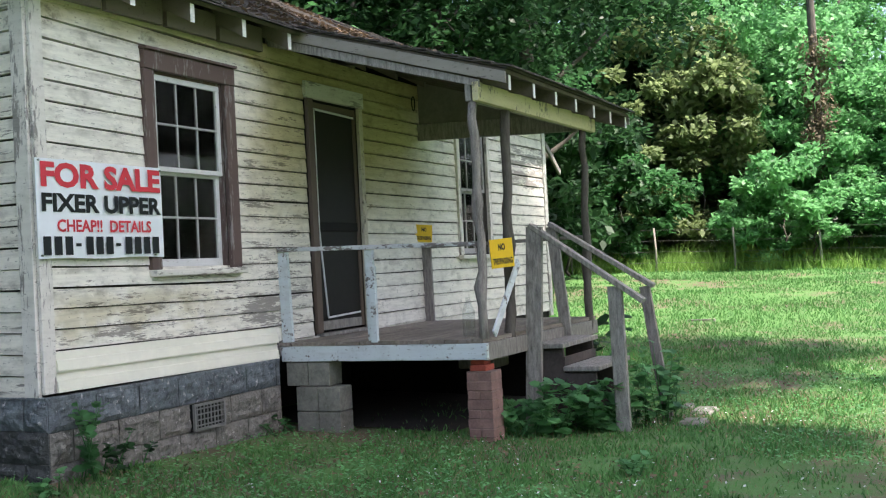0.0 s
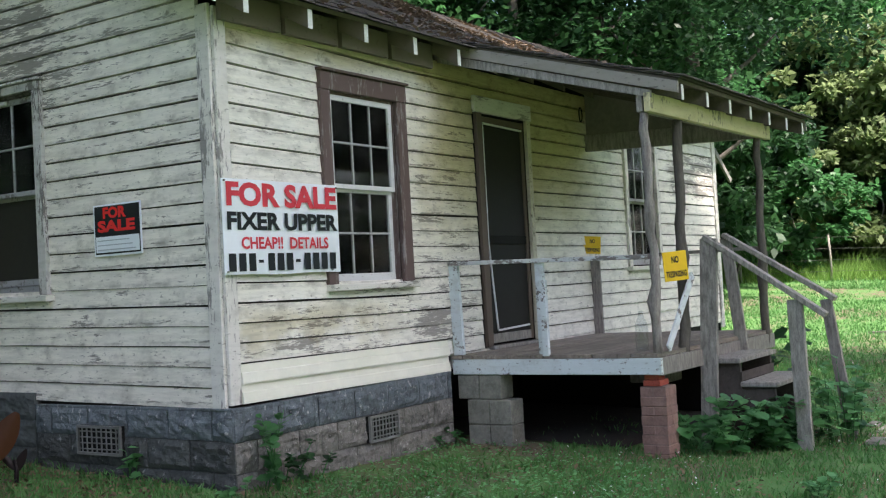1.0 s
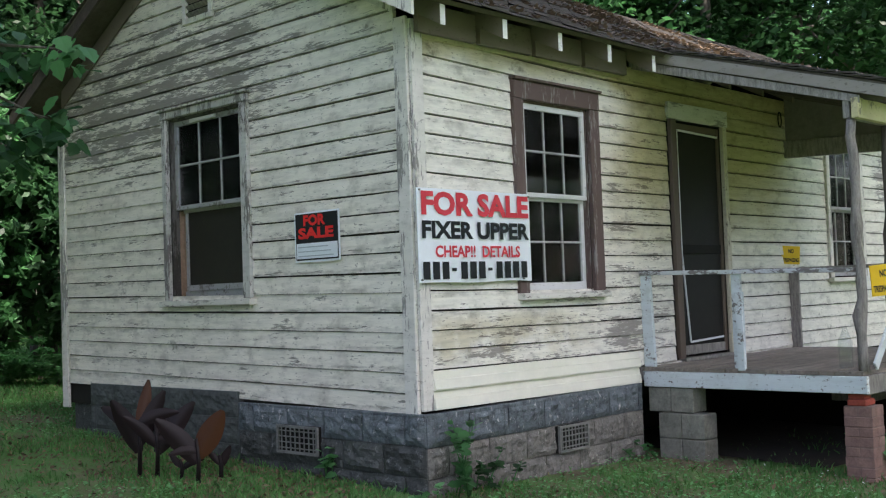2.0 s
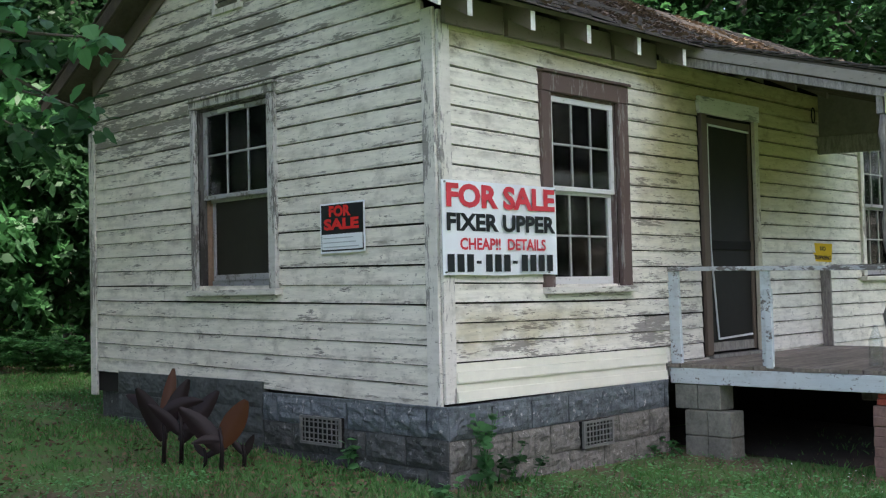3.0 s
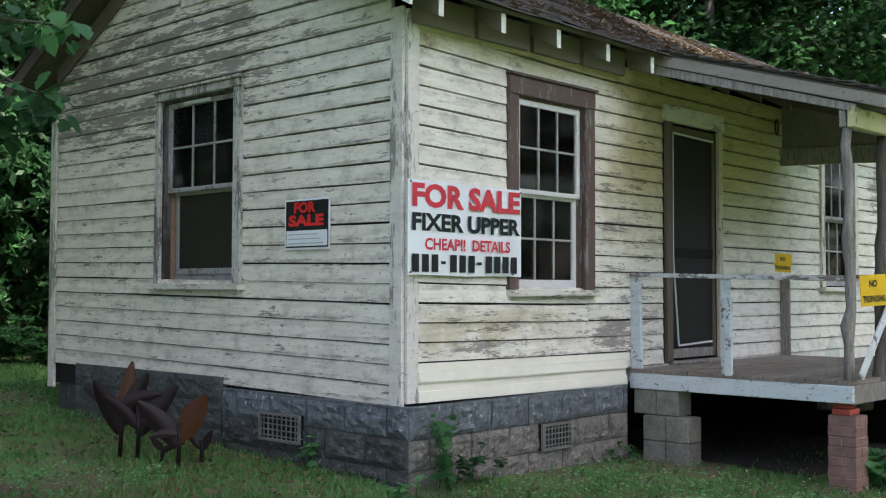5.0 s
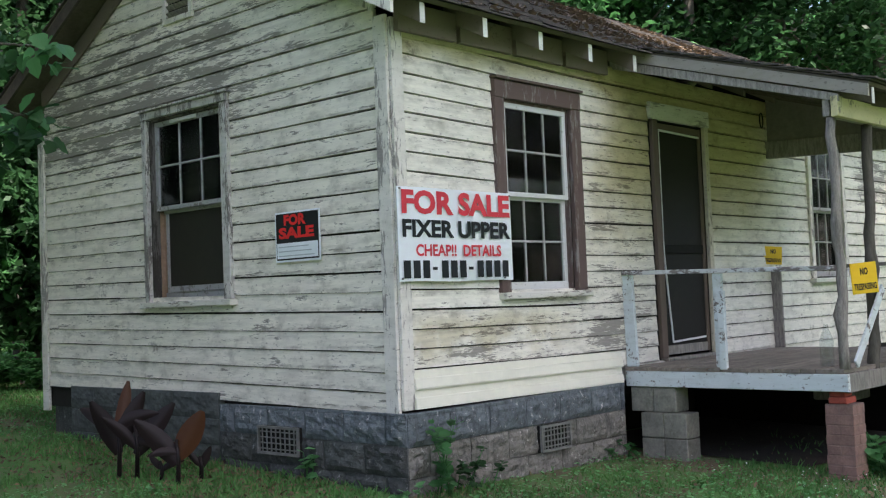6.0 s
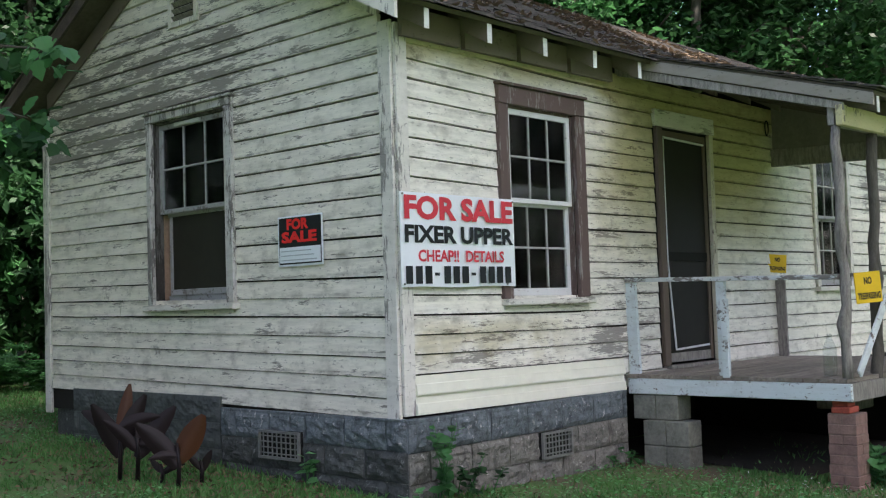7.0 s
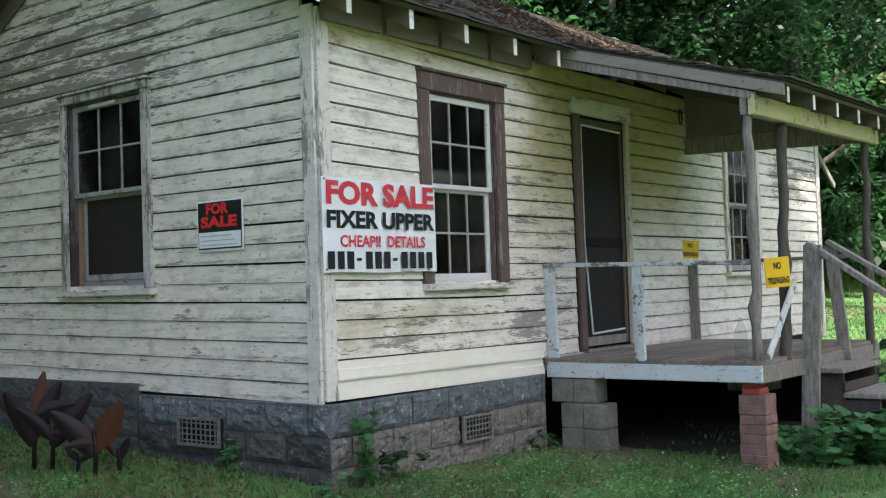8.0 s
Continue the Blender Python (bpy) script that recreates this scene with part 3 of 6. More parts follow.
# ---- foundation ----
def rock_block(x0, x1, z0, z1, depth, seed, front=True, base=0.0, swell=1.0):
    """A block with flat margins and a rough split face; front: lies along x, else along y."""
    nx, nz = max(6, int((x1 - x0) / 0.020)), 10
    verts, faces = [], []
    for j in range(nz + 1):
        for i in range(nx + 1):
            u, v = i / nx, j / nz
            a, z = x0 + (x1 - x0) * u, z0 + (z1 - z0) * v
            rim = min(u * (x1 - x0), (1 - u) * (x1 - x0), v * (z1 - z0), (1 - v) * (z1 - z0))
            k = min(1.0, max(0.0, (rim - 0.008) / 0.022))
            q = Vector((a * 9.0 + seed * 3.1, z * 13.0, seed * 0.7))
            rough = 0.020 + 0.022 * noise.noise(q) + 0.016 * noise.noise(q * 2.1) + 0.010 * noise.noise(q * 4.3)
            w = base - max(0.0, rough) * k * swell
            verts.append((a, w, z) if front else (w, a, z))
    for j in range(nz):
        for i in range(nx):
            b = j * (nx + 1) + i
            faces.append((b, b + 1, b + nx + 2, b + nx + 1))
    n = len(verts)
    ring = [i for i in range(nx + 1)] + [(nx + 1) * (j + 1) - 1 for j in range(1, nz + 1)] + [nz * (nx + 1) + i for i in range(nx - 1, -1, -1)] + [(nx + 1) * j for j in range(nz - 1, 0, -1)]
    for i in ring:
        a, w, z = verts[i] if front else (verts[i][1], verts[i][0], verts[i][2])
        verts.append((a, base + depth, z) if front else (base + depth, a, z))
    m = len(ring)
    for i in range(m):
        faces.append((ring[i], ring[(i + 1) % m], n + (i + 1) % m, n + i))
    return verts, faces


FB = -0.075     # face of the front foundation
LB = -0.035     # face of the gable foundation
found = tagged(new("foundation"), "dark grey rock-faced concrete block foundation with flaking paint", "foundation", kind="structure")
part("core", boxed(LB + 0.03, 2.46, FB + 0.03, 0.10, -0.35, 0.47), M_JOINT, found)
part("crawl_shade_panel", boxed(2.40, 2.46, 0.101, 0.9, -0.3, 0.47), M_DARK, found)
part("core", boxed(LB + 0.03, 0.10, FB + 0.04, 1.94, -0.35, 0.47), M_JOINT, found)
sd = 0
for k, (z0, z1) in enumerate(((0.300, 0.492), (0.100, 0.295), (-0.100, 0.095), (-0.30, -0.105))):
    x = LB
    off = 0.2 if k % 2 else 0.41
    first = True
    while x < 2.46:
        x2 = min(x + (off if first else 0.405), 2.46)
        first = False
        sd += 1
        if x2 - x > 0.05:
            v, f = rock_block(x + 0.004, x2 - 0.004, z0, z1, 0.09, sd, True, FB)
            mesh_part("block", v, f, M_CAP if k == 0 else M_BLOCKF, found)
        x = x2
    y, first = FB + 0.005, True
    while y < 1.93:
        y2 = min(y + (0.2 if (k % 2) != first and first else 0.405), 1.93)
        first = False
        sd += 1
        if y2 - y > 0.05:
            v, f = rock_block(y + 0.004, y2 - 0.004, z0 + 0.01, z1 + 0.01, 0.09, sd, False, LB)
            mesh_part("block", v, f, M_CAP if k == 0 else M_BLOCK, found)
        y = y2
part("core", boxed(LB + 0.03, 0.06, 1.935, 4.15, -0.3, 0.57), M_JOINT, found)
for k, (z0, z1) in enumerate(((0.398, 0.596), (0.198, 0.394), (-0.002, 0.194), (-0.202, -0.006))):
    y = 1.935
    while y < 4.14:
        y2 = min(y + (0.30 if y == 1.935 and k % 2 else 0.61), 4.15)
        sd += 1
        v, f = rock_block(y + 0.002, y2 - 0.002, z0, z1, 0.06, sd, False, LB - 0.002, 0.55)
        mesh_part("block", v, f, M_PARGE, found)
        y = y2
part("ledge", boxed(-0.02, 2.46, FB - 0.005, 0.0, 0.486, 0.512, 0.004), M_CAP, found)
part("ledge", boxed(LB - 0.005, 0.0, -0.06, 1.93, 0.496, 0.516, 0.004), M_CAP, found)
part("pier", boxed(0.05, 0.4, 4.30, 4.60, 0.0, 0.44), M_BLOCK, found)
# added near-black panels close the rest of the crawl space and paint its shade
part("crawl_shade_panel", boxed(2.46, HX, 0.9, 0.96, -0.5, 0.50), M_DARK, found)
part("crawl_shade_panel", boxed(HX - 0.1, HX - 0.04, 0.02, HY, -0.2, 0.50), M_DARK, found)
part("crawl_shade_panel", boxed(0.4, HX - 0.1, HY - 0.1, HY - 0.04, -0.2, 0.45), M_DARK, found)

# unseen panel at the porch's far end, added to keep light out below
part("crawl_shade_panel", boxed(PX1 - 0.10, PX1 - 0.06, -1.15, 0.9, -0.5, 0.46), M_DARK, found)
# near-black sheet over the ground paints the shade under the porch
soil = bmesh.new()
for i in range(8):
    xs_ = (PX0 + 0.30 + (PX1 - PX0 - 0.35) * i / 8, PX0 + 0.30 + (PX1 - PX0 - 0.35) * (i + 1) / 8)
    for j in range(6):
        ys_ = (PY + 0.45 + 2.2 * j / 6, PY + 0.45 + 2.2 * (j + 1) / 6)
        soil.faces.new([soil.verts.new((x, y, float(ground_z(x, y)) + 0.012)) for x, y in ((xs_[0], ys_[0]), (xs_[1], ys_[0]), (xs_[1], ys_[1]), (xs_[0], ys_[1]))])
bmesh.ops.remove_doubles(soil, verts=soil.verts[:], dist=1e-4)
tagged(part("crawl_shade_sheet", soil, M_UNDERSHADE), "dark sheet over the soil that paints the shade under the porch", "soil", kind="structure")


def crawl_vent(axis, a0, a1, z0, z1, w):
    """A cast grille of bars in a frame."""
    v = thing("foundation_vent", "rusty grey metal crawl space vent set in block", "vent", "foundation vents")

    def b(p0, p1, q0, q1, r0, r1):
        return boxed(p0, p1, q0, q1, r0, r1) if axis == "x" else boxed(q0, q1, p0, p1, r0, r1)
    part("backing", b(a0, a1, w - 0.004, w + 0.02, z0, z1), M_DARK, v)
    t = 0.018
    for p in ((a0, a1, z0, z0 + t), (a0, a1, z1 - t, z1), (a0, a0 + t, z0 + t, z1 - t), (a1 - t, a1, z0 + t, z1 - t)):
        part("frame", b(p[0], p[1], w - 0.024, w - 0.005, p[2], p[3]), M_IRON, v)
    n, m = 9, 5
    for i in range(1, n):
        a = a0 + (a1 - a0) * i / n
        part("bar", b(a - 0.004, a + 0.004, w - 0.017, w - 0.009, z0 + t, z1 - t), M_IRON, v)
    for i in range(1, m):
        z = z0 + (z1 - z0) * i / m
        part("bar", b(a0 + t, a1 - t, w - 0.020, w - 0.012, z - 0.004, z + 0.004), M_IRON, v)


crawl_vent("x", 1.279, 1.639, 0.103, 0.297, FB - 0.036)
crawl_vent("y", 0.944, 1.40, 0.183, 0.385, LB - 0.036)


# ---- windows ----
def window(name, axis, hole, casing, material_c, cols, lower, label, jamb_mat, depth, head, sill_ext, sash_mat):
    """Double-hung window: casing, sill, two sashes with muntins and panes; lower: 'panes' or 'screen'; depth: outer faces of the two sashes."""
    v = tagged(new(name), label, "window", kind="structure")

    def b(a0, a1, w0, w1, z0, z1, bev=0.003):
        return boxed(a0, a1, w0, w1, z0, z1, bev) if axis == "x" else boxed(w0, w1, a0, a1, z0, z1, bev)
    c, h = casing, hole
    part("casing", b(c[0], h[0], -0.045, -0.004, c[2], h[3] - 0.002, 0.005), material_c, v)
    part("casing", b(h[1], c[1], -0.045, -0.004, c[2], h[3] - 0.002, 0.005), material_c, v)
    part("head_jamb", b(h[0] + 0.021, h[1] - 0.021, -0.002, WT, h[3] - 0.018, h[3], 0), jamb_mat, v)
    part("head_casing", b(c[0] - head[0], c[1] + head[0], -0.050, -0.004, h[3], c[3] - 0.022, 0.005), material_c, v)
    part("drip_cap", b(c[0] - head[1], c[1] + head[1], -0.075, -0.004, c[3] - 0.020, c[3]), material_c, v)
    part("window_sill", b(c[0] - sill_ext[0], c[1] + sill_ext[1], -0.085, 0.10, c[2] - 0.050, c[2] - 0.002, 0.006), M_TRIMH, v)
    part("apron", b(c[0] + 0.02, c[1] - 0.02, -0.034, -0.006, c[2] - 0.075, c[2] - 0.052), M_TRIMH, v)
    for a0, a1 in ((h[0], h[0] + 0.018), (h[1] - 0.018, h[1])):
        part("jamb", b(a0 + 0.001, a1 - 0.001, -0.003, WT, h[2], h[3], 0), jamb_mat, v)
        for w in (depth[0] - 0.014, depth[1] - 0.008):
            part("stop_bead", b(a0 - 0.004 if a0 > h[0] else a0 + 0.018, a1 - 0.018 if a0 > h[0] else a1 + 0.004, w, w + 0.010, h[2], h[3] - 0.02, 0), jamb_mat, v)
    zm = (h[2] + h[3]) / 2
    x0, x1 = h[0] + 0.019, h[1] - 0.019
    for which, (z0, z1, w) in enumerate(((zm - 0.005, h[3] - 0.018, depth[0]), (c[2] + 0.012, zm + 0.015, depth[1]))):
        plain_low = which == 1 and lower == "screen"
        sash = part("sash", b(x0, x1, w, w + 0.028, z1 - 0.042, z1), sash_mat, v)
        part("rail", b(x0, x1, w, w + 0.028, z0, z0 + (0.036 if which == 0 else 0.062)), sash_mat, sash)
        gz0, gz1 = z0 + (0.036 if which == 0 else 0.062), z1 - 0.042
        for a0, a1 in ((x0, x0 + 0.045), (x1 - 0.045, x1)):
            part("stile", b(a0, a1, w + 0.001, w + 0.027, gz0, gz1), M_SASHB if plain_low and a1 == x1 else sash_mat, sash)
        gx0, gx1 = x0 + 0.045, x1 - 0.045
        if plain_low:
            part("screen", b(gx0, gx1, w + 0.004, w + 0.006, gz0, gz1, 0), M_SCREENG, sash, "dusty insect screen")
            part("screen_frame", b(gx1 - 0.032, gx1, w - 0.012, w + 0.003, gz0, gz1), sash_mat, sash)
            part("screen_frame", b(gx0, gx1 - 0.033, w - 0.012, w + 0.003, gz0, gz0 + 0.05), sash_mat, sash)
            continue
        for i in range(1, cols):
            a = gx0 + (gx1 - gx0) * i / cols
            part("muntin", b(a - 0.008, a + 0.008, w + 0.006, w + 0.024, gz0, gz1, 0.004), M_MUNTIN, sash)
        zc = (gz0 + gz1) / 2
        part("muntin", b(gx0, gx1, w + 0.005, w + 0.025, zc - 0.008, zc + 0.008, 0.004), M_MUNTIN, sash)
        for i in range(cols):
            for za, zb in ((gz0, zc - 0.007), (zc + 0.007, gz1)):
                a0 = gx0 + (gx1 - gx0) * i / cols
                pane = part("pane", b(a0 + 0.006, a0 + (gx1 - gx0) / cols - 0.006, w + 0.013, w + 0.016, za, zb, 0), M_GLASS, sash)
                pane.visible_shadow = False
    return v


win1 = window("window_1", "x", HOLE_F, WIN_F, M_BROWN, 3, "panes", "six-over-six white sash window in a flaking brown casing", M_BROWN, (0.0, 0.036), (0.0, 0.008), (0.0, 0.02), M_SASH)
win2 = window("window_2", "y", HOLE_L, WIN_L, M_CASG, 3, "screen", "double-hung window with a screened lower half in flaking white casing", M_JAMB, (0.03, 0.10), (0.004, 0.03), (0.035, 0.03), M_SASHG)
win3 = window("window_3", "x", HOLE_R, WIN_R, M_TRIM, 3, "panes", "six-over-six white sash window behind the porch posts", M_JAMB, (0.0, 0.036), (0.0, 0.01), (0.03, 0.03), M_SASHG)
part("jamb_liner", boxed(0.062, 0.096, 2.792, 2.805, 1.33, 2.05), M_SASHB, win2, "bare brown wooden jamb")
part("blind_roll", boxed(0.005, 0.028, 2.20, 2.55, 2.755, 2.785, 0.004), M_SASH, win2, "crooked pale strip at the head")


# ---- gable louvre ----
def gable_vent():
    v = thing("gable_vent", "grey wooden louvred attic vent in the gable", "vent")
    y0, y1, z0, z1 = VENT_G
    part("backing", boxed(0.0, 0.02, y0, y1, z0, z1), M_DARK, v)
    for p in ((y0, y0 + 0.045, z0, z1), (y1 - 0.045, y1, z0, z1), (y0 + 0.045, y1 - 0.045, z0, z0 + 0.045), (y0 + 0.045, y1 - 0.045, z1 - 0.045, z1)):
        part("frame", boxed(-0.036, -0.001, p[0], p[1], p[2], p[3], 0.003), M_TRIM, v)
    for i in range(6):
        z = z0 + 0.075 + i * 0.058
        part("slat", beam((-0.012, y0 + 0.045, z), (-0.012, y1 - 0.045, z), 0.045, 0.010, (0.7, 0, 0.7), 0), M_GREYW, v)


gable_vent()


# ---- door ----
def front_door():
    v = tagged(new("door_1"), "old dark screen door in a weathered frame on the porch", "door", kind="structure")
    x0, x1, z0, z1 = DOOR
    h = HOLE_D
    part("head_casing", boxed(x0, x1, -0.045, -0.004, h[3], z1, 0.004), M_TRIMH, v, "cream board over the door")
    part("casing", boxed(x0 + 0.03, h[0] + 0.005, -0.042, -0.004, z0, h[3] - 0.002, 0.004), M_DARKC, v)
    part("casing", boxed(h[1] - 0.005, x1 - 0.02, -0.042, -0.004, z0, h[3] - 0.002, 0.004), M_DOORC, v)
    part("threshold", boxed(h[0] - 0.02, h[1] + 0.02, -0.06, WT, z0 - 0.03, z0, 0.004), M_GREYW, v)
    leaf = part("screen_frame", boxed(h[0] + 0.01, h[0] + 0.055, 0.0, 0.03, z0 + 0.02, h[3] - 0.02, 0.003), M_DARKC, v)
    part("stile", boxed(h[1] - 0.055, h[1] - 0.01, 0.0, 0.03, z0 + 0.02, h[3] - 0.02, 0.003), M_DARKC, leaf)
    part("rail", boxed(h[0] + 0.055, h[1] - 0.055, 0.001, 0.029, h[3] - 0.08, h[3] - 0.02, 0.003), M_DARKC, leaf)
    part("rail", boxed(h[0] + 0.055, h[1] - 0.055, 0.001, 0.029, z0 + 0.02, z0 + 0.10, 0.003), M_GREYW, leaf)
    part("rail", boxed(h[0] + 0.055, h[1] - 0.055, 0.001, 0.029, 1.56, 1.64, 0.003), M_DARK, leaf)
    part("screen", boxed(h[0] + 0.055, h[1] - 0.055, 0.014, 0.017, 1.64, h[3] - 0.08), M_SCREEN, leaf, "dark sagging insect screen")
    part("screen", boxed(h[0] + 0.055, h[1] - 0.055, 0.014, 0.017, z0 + 0.10, 1.56), M_SCREEN, leaf, "dark insect screen")
    bead = part("weather_strip", beam((h[0] + 0.062, -0.006, 1.55), (h[0] + 0.062, -0.006, h[3] - 0.09), 0.012, 0.012, (1, 0, 0), 0), M_SASH, leaf, "loose pale strip")
    part("weather_strip", beam((h[0] + 0.062, -0.006, h[3] - 0.085), (h[1] - 0.06, -0.006, h[3] - 0.10), 0.012, 0.016, (0, 0, 1), 0), M_SASH, leaf)
    part("weather_strip", beam((h[0] + 0.062, -0.008, 1.55), (h[0] + 0.14, -0.012, z0 + 0.13), 0.012, 0.012, (1, 0, 0), 0), M_SASH, leaf)
    part("weather_strip", beam((h[0] + 0.14, -0.012, z0 + 0.13), (h[1] - 0.10, -0.010, z0 + 0.15), 0.012, 0.016, (0, 0, 1), 0), M_SASH, leaf)


front_door()


# ---- roofs ----
def roof_slab(x0, x1, ya, za, yb, zb, th):
    """A sloping slab between two eave lines."""
    n = Vector((0, -(zb - za), yb - ya)).normalized()
    if n.z < 0:
        n = -n
    return prism([(ya, za), (yb, zb), (yb - n.y * th, zb - n.z * th), (ya - n.y * th, za - n.z * th)], "x", x0, x1)


def shingles(parent, x0, x1, ya, za, yb, zb, seed, x_edge=0.02):
    """Overlapping worn tabs in courses from the low edge (ya, za) up to (yb, zb)."""
    r = random.Random(seed)
    run = math.hypot(yb - ya, zb - za)
    d = Vector((0, (yb - ya) / run, (zb - za) / run))
    n = Vector((0, -d.z, d.y))
    if n.z < 0:
        n = -n
    verts, faces = [], []
    courses = int(run / 0.14)
    for c in range(courses + 1):
        s = c * 0.14
        x = x0 - (0.15 if c % 2 else 0.0)
        while x < x1:
            xa, xb = max(x + 0.004, x0), min(x + 0.30 - 0.004, x1)
            x += 0.30
            if xb - xa < 0.03:
                continue
            lift, curl = r.uniform(0.0, 0.006), r.uniform(0, 0.012) * (r.random() < 0.3)
            lo = Vector((0, ya, za)) + d * (s - r.uniform(0.0, 0.012) - (0.02 if c == 0 else 0)) + n * (0.020 + lift)
            hi = Vector((0, ya, za)) + d * min(s + 0.15, run) + n * (0.006 + lift * 0.3)
            b = len(verts)
            for p, zz in ((lo, 0), (hi, 0), (hi, -0.010), (lo, -0.012)):
                for xx, cc in ((xa, curl), (xb, 0.0)):
                    verts.append((xx, p.y, p.z + zz + (cc if p is lo else 0)))
            faces += [(b, b + 1, b + 3, b + 2), (b + 4, b + 5, b + 7, b + 6), (b, b + 6, b + 7, b + 1), (b, b + 2, b + 4, b + 6), (b + 1, b + 7, b + 5, b + 3)]
    ob = mesh_part("shingles", verts, faces, M_SHINGLE, parent, "worn dark shingles")
    ob["kind"] = "stuff"


def litter_on(parent, x0, x1, ya, za, yb, zb, count, seed):
    """Dead leaves and needles lying on a roof."""
    r = np.random.default_rng(seed)
    verts, faces = [], []
    for _ in range(count):
        u, w = r.random(), r.random() ** 0.8
        if noise.noise(Vector((u * 9 + seed, w * 4, 0.3))) < -0.12:
            continue
        p = Vector((x0 + (x1 - x0) * u, ya + (yb - ya) * w, za + (zb - za) * w + 0.034))
        a, s = r.uniform(0, math.tau), r.uniform(0.02, 0.05)
        du, dv = Vector((math.cos(a), math.sin(a), r.uniform(-0.3, 0.6))) * s, Vector((-math.sin(a), math.cos(a), r.uniform(-0.3, 0.6))) * s * 0.45
        b = len(verts)
        verts += [tuple(p - du), tuple(p + dv), tuple(p + du), tuple(p - dv)]
        faces.append((b, b + 1, b + 2, b + 3))
    ob = mesh_part("leaf_litter", verts, faces, M_LITTER, parent, "brown dead leaves and pine needles")
    ob["kind"] = "stuff"


RX0, RX1 = -0.32, HX + 0.30
roof = tagged(new("roof"), "old low gable roof with worn shingles and dead leaves", "roof", kind="structure")
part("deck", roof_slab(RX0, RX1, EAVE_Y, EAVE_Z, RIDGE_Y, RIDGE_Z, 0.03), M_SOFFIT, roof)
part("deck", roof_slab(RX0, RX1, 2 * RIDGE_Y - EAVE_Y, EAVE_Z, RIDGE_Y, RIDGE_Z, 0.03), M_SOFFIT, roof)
shingles(roof, RX0 - 0.02, RX1, EAVE_Y - 0.03, EAVE_Z - 0.012, RIDGE_Y, RIDGE_Z, 11)
shingles(roof, RX0 - 0.02, RX1, 2 * RIDGE_Y - EAVE_Y + 0.03, EAVE_Z - 0.012, RIDGE_Y, RIDGE_Z, 12)
litter_on(roof, RX0, 7.0, EAVE_Y, EAVE_Z, RIDGE_Y - 0.1, RIDGE_Z - 0.05, 5200, 2)
# rake boards along the gable, their lower ends cut plumb
for sgn in (1, -1):
    y_e = EAVE_Y if sgn == 1 else 2 * RIDGE_Y - EAVE_Y
    y_t = RIDGE_Y
    part("rake_board", prism([(y_e, EAVE_Z - 0.035), (y_t, RIDGE_Z - 0.035), (y_t, RIDGE_Z - 0.155), (y_e, EAVE_Z - 0.145)], "x", RX0 - 0.012, RX0 + 0.014), M_TRIM if sgn == 1 else M_STRING, roof)
# trim along the slopes where the gable boards end
for sgn in (1, -1):
    y_e = 0.10 if sgn == 1 else 2 * RIDGE_Y - 0.10
    z_e = RIDGE_Z - 0.075 - SLOPE * abs(y_e - RIDGE_Y)
    part("rake_trim", prism([(y_e, z_e), (RIDGE_Y, RIDGE_Z - 0.075), (RIDGE_Y, RIDGE_Z - 0.235), (y_e, z_e - 0.16)], "x", -0.042 - 0.003 * (sgn > 0), -0.024), M_TAIL if sgn < 0 else M_TRIM, roof)
# rafters with painted cut ends
xs = [-0.03 + 0.613 * k for k in range(16)]
for x in xs:
    y_o = EAVE_Y + 0.02
    zt = EAVE_Z - 0.04 + SLOPE * 0.02
    r_ob = part("rafter", prism([(y_o, zt), (0.01, zt + SLOPE * (0.01 - y_o)), (0.01, zt + SLOPE * (0.01 - y_o) - 0.13), (y_o, zt - 0.13)], "x", x - 0.022, x + 0.022), M_TAIL, roof)
    if x < PX0:
        part("cut_end", boxed(x - 0.0225, x + 0.0225, y_o - 0.004, y_o - 0.001, zt - 0.131, zt - 0.002), M_TAILEND, r_ob, "white painted rafter end")
for x in xs[:-1]:
    if x < PX0 - 0.3:
        part("blocking", boxed(x + 0.024, x + 0.59, -0.10, -0.06, 3.00, 3.192), M_TAIL, roof)

part("side_rake", beam((HX + 0.03, -0.02, 2.80), (HX + 0.72, 0.02, 2.44), 0.03, 0.08), M_GREYW, roof, "pale sloping edge of a lower side roof")

# ---- porch ----
PRZ0, PRZ1, PRY = 2.64, 3.29, -2.12      # roof: front edge height, height at the wall, front edge
PRX0, PRX1 = PX0 + 0.015, PX1 + 0.58
porch_slope = (PRZ1 - PRZ0) / (0.05 - PRY)


def porch_under(y):
    return PRZ0 - 0.035 + porch_slope * (y - PRY)


porch = thing("porch", "small sagging wooden front porch with a shed roof", "porch")
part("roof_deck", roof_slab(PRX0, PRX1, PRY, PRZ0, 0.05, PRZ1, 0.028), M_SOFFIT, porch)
pr = part("roof_felt", roof_slab(PRX0 - 0.015, PRX1 + 0.02, PRY - 0.02, PRZ0 + 0.012, 0.20, PRZ1 + 0.06, 0.010), M_SHINGLE, porch)
shingles(pr, PRX0 - 0.03, PRX1 + 0.02, PRY - 0.03, PRZ0 + 0.010, 0.12, PRZ1 + 0.035, 21)
litter_on(pr, PRX0, PRX1, PRY + 0.5, PRZ0 + 0.16, 0.05, PRZ1 + 0.01, 1800, 5)
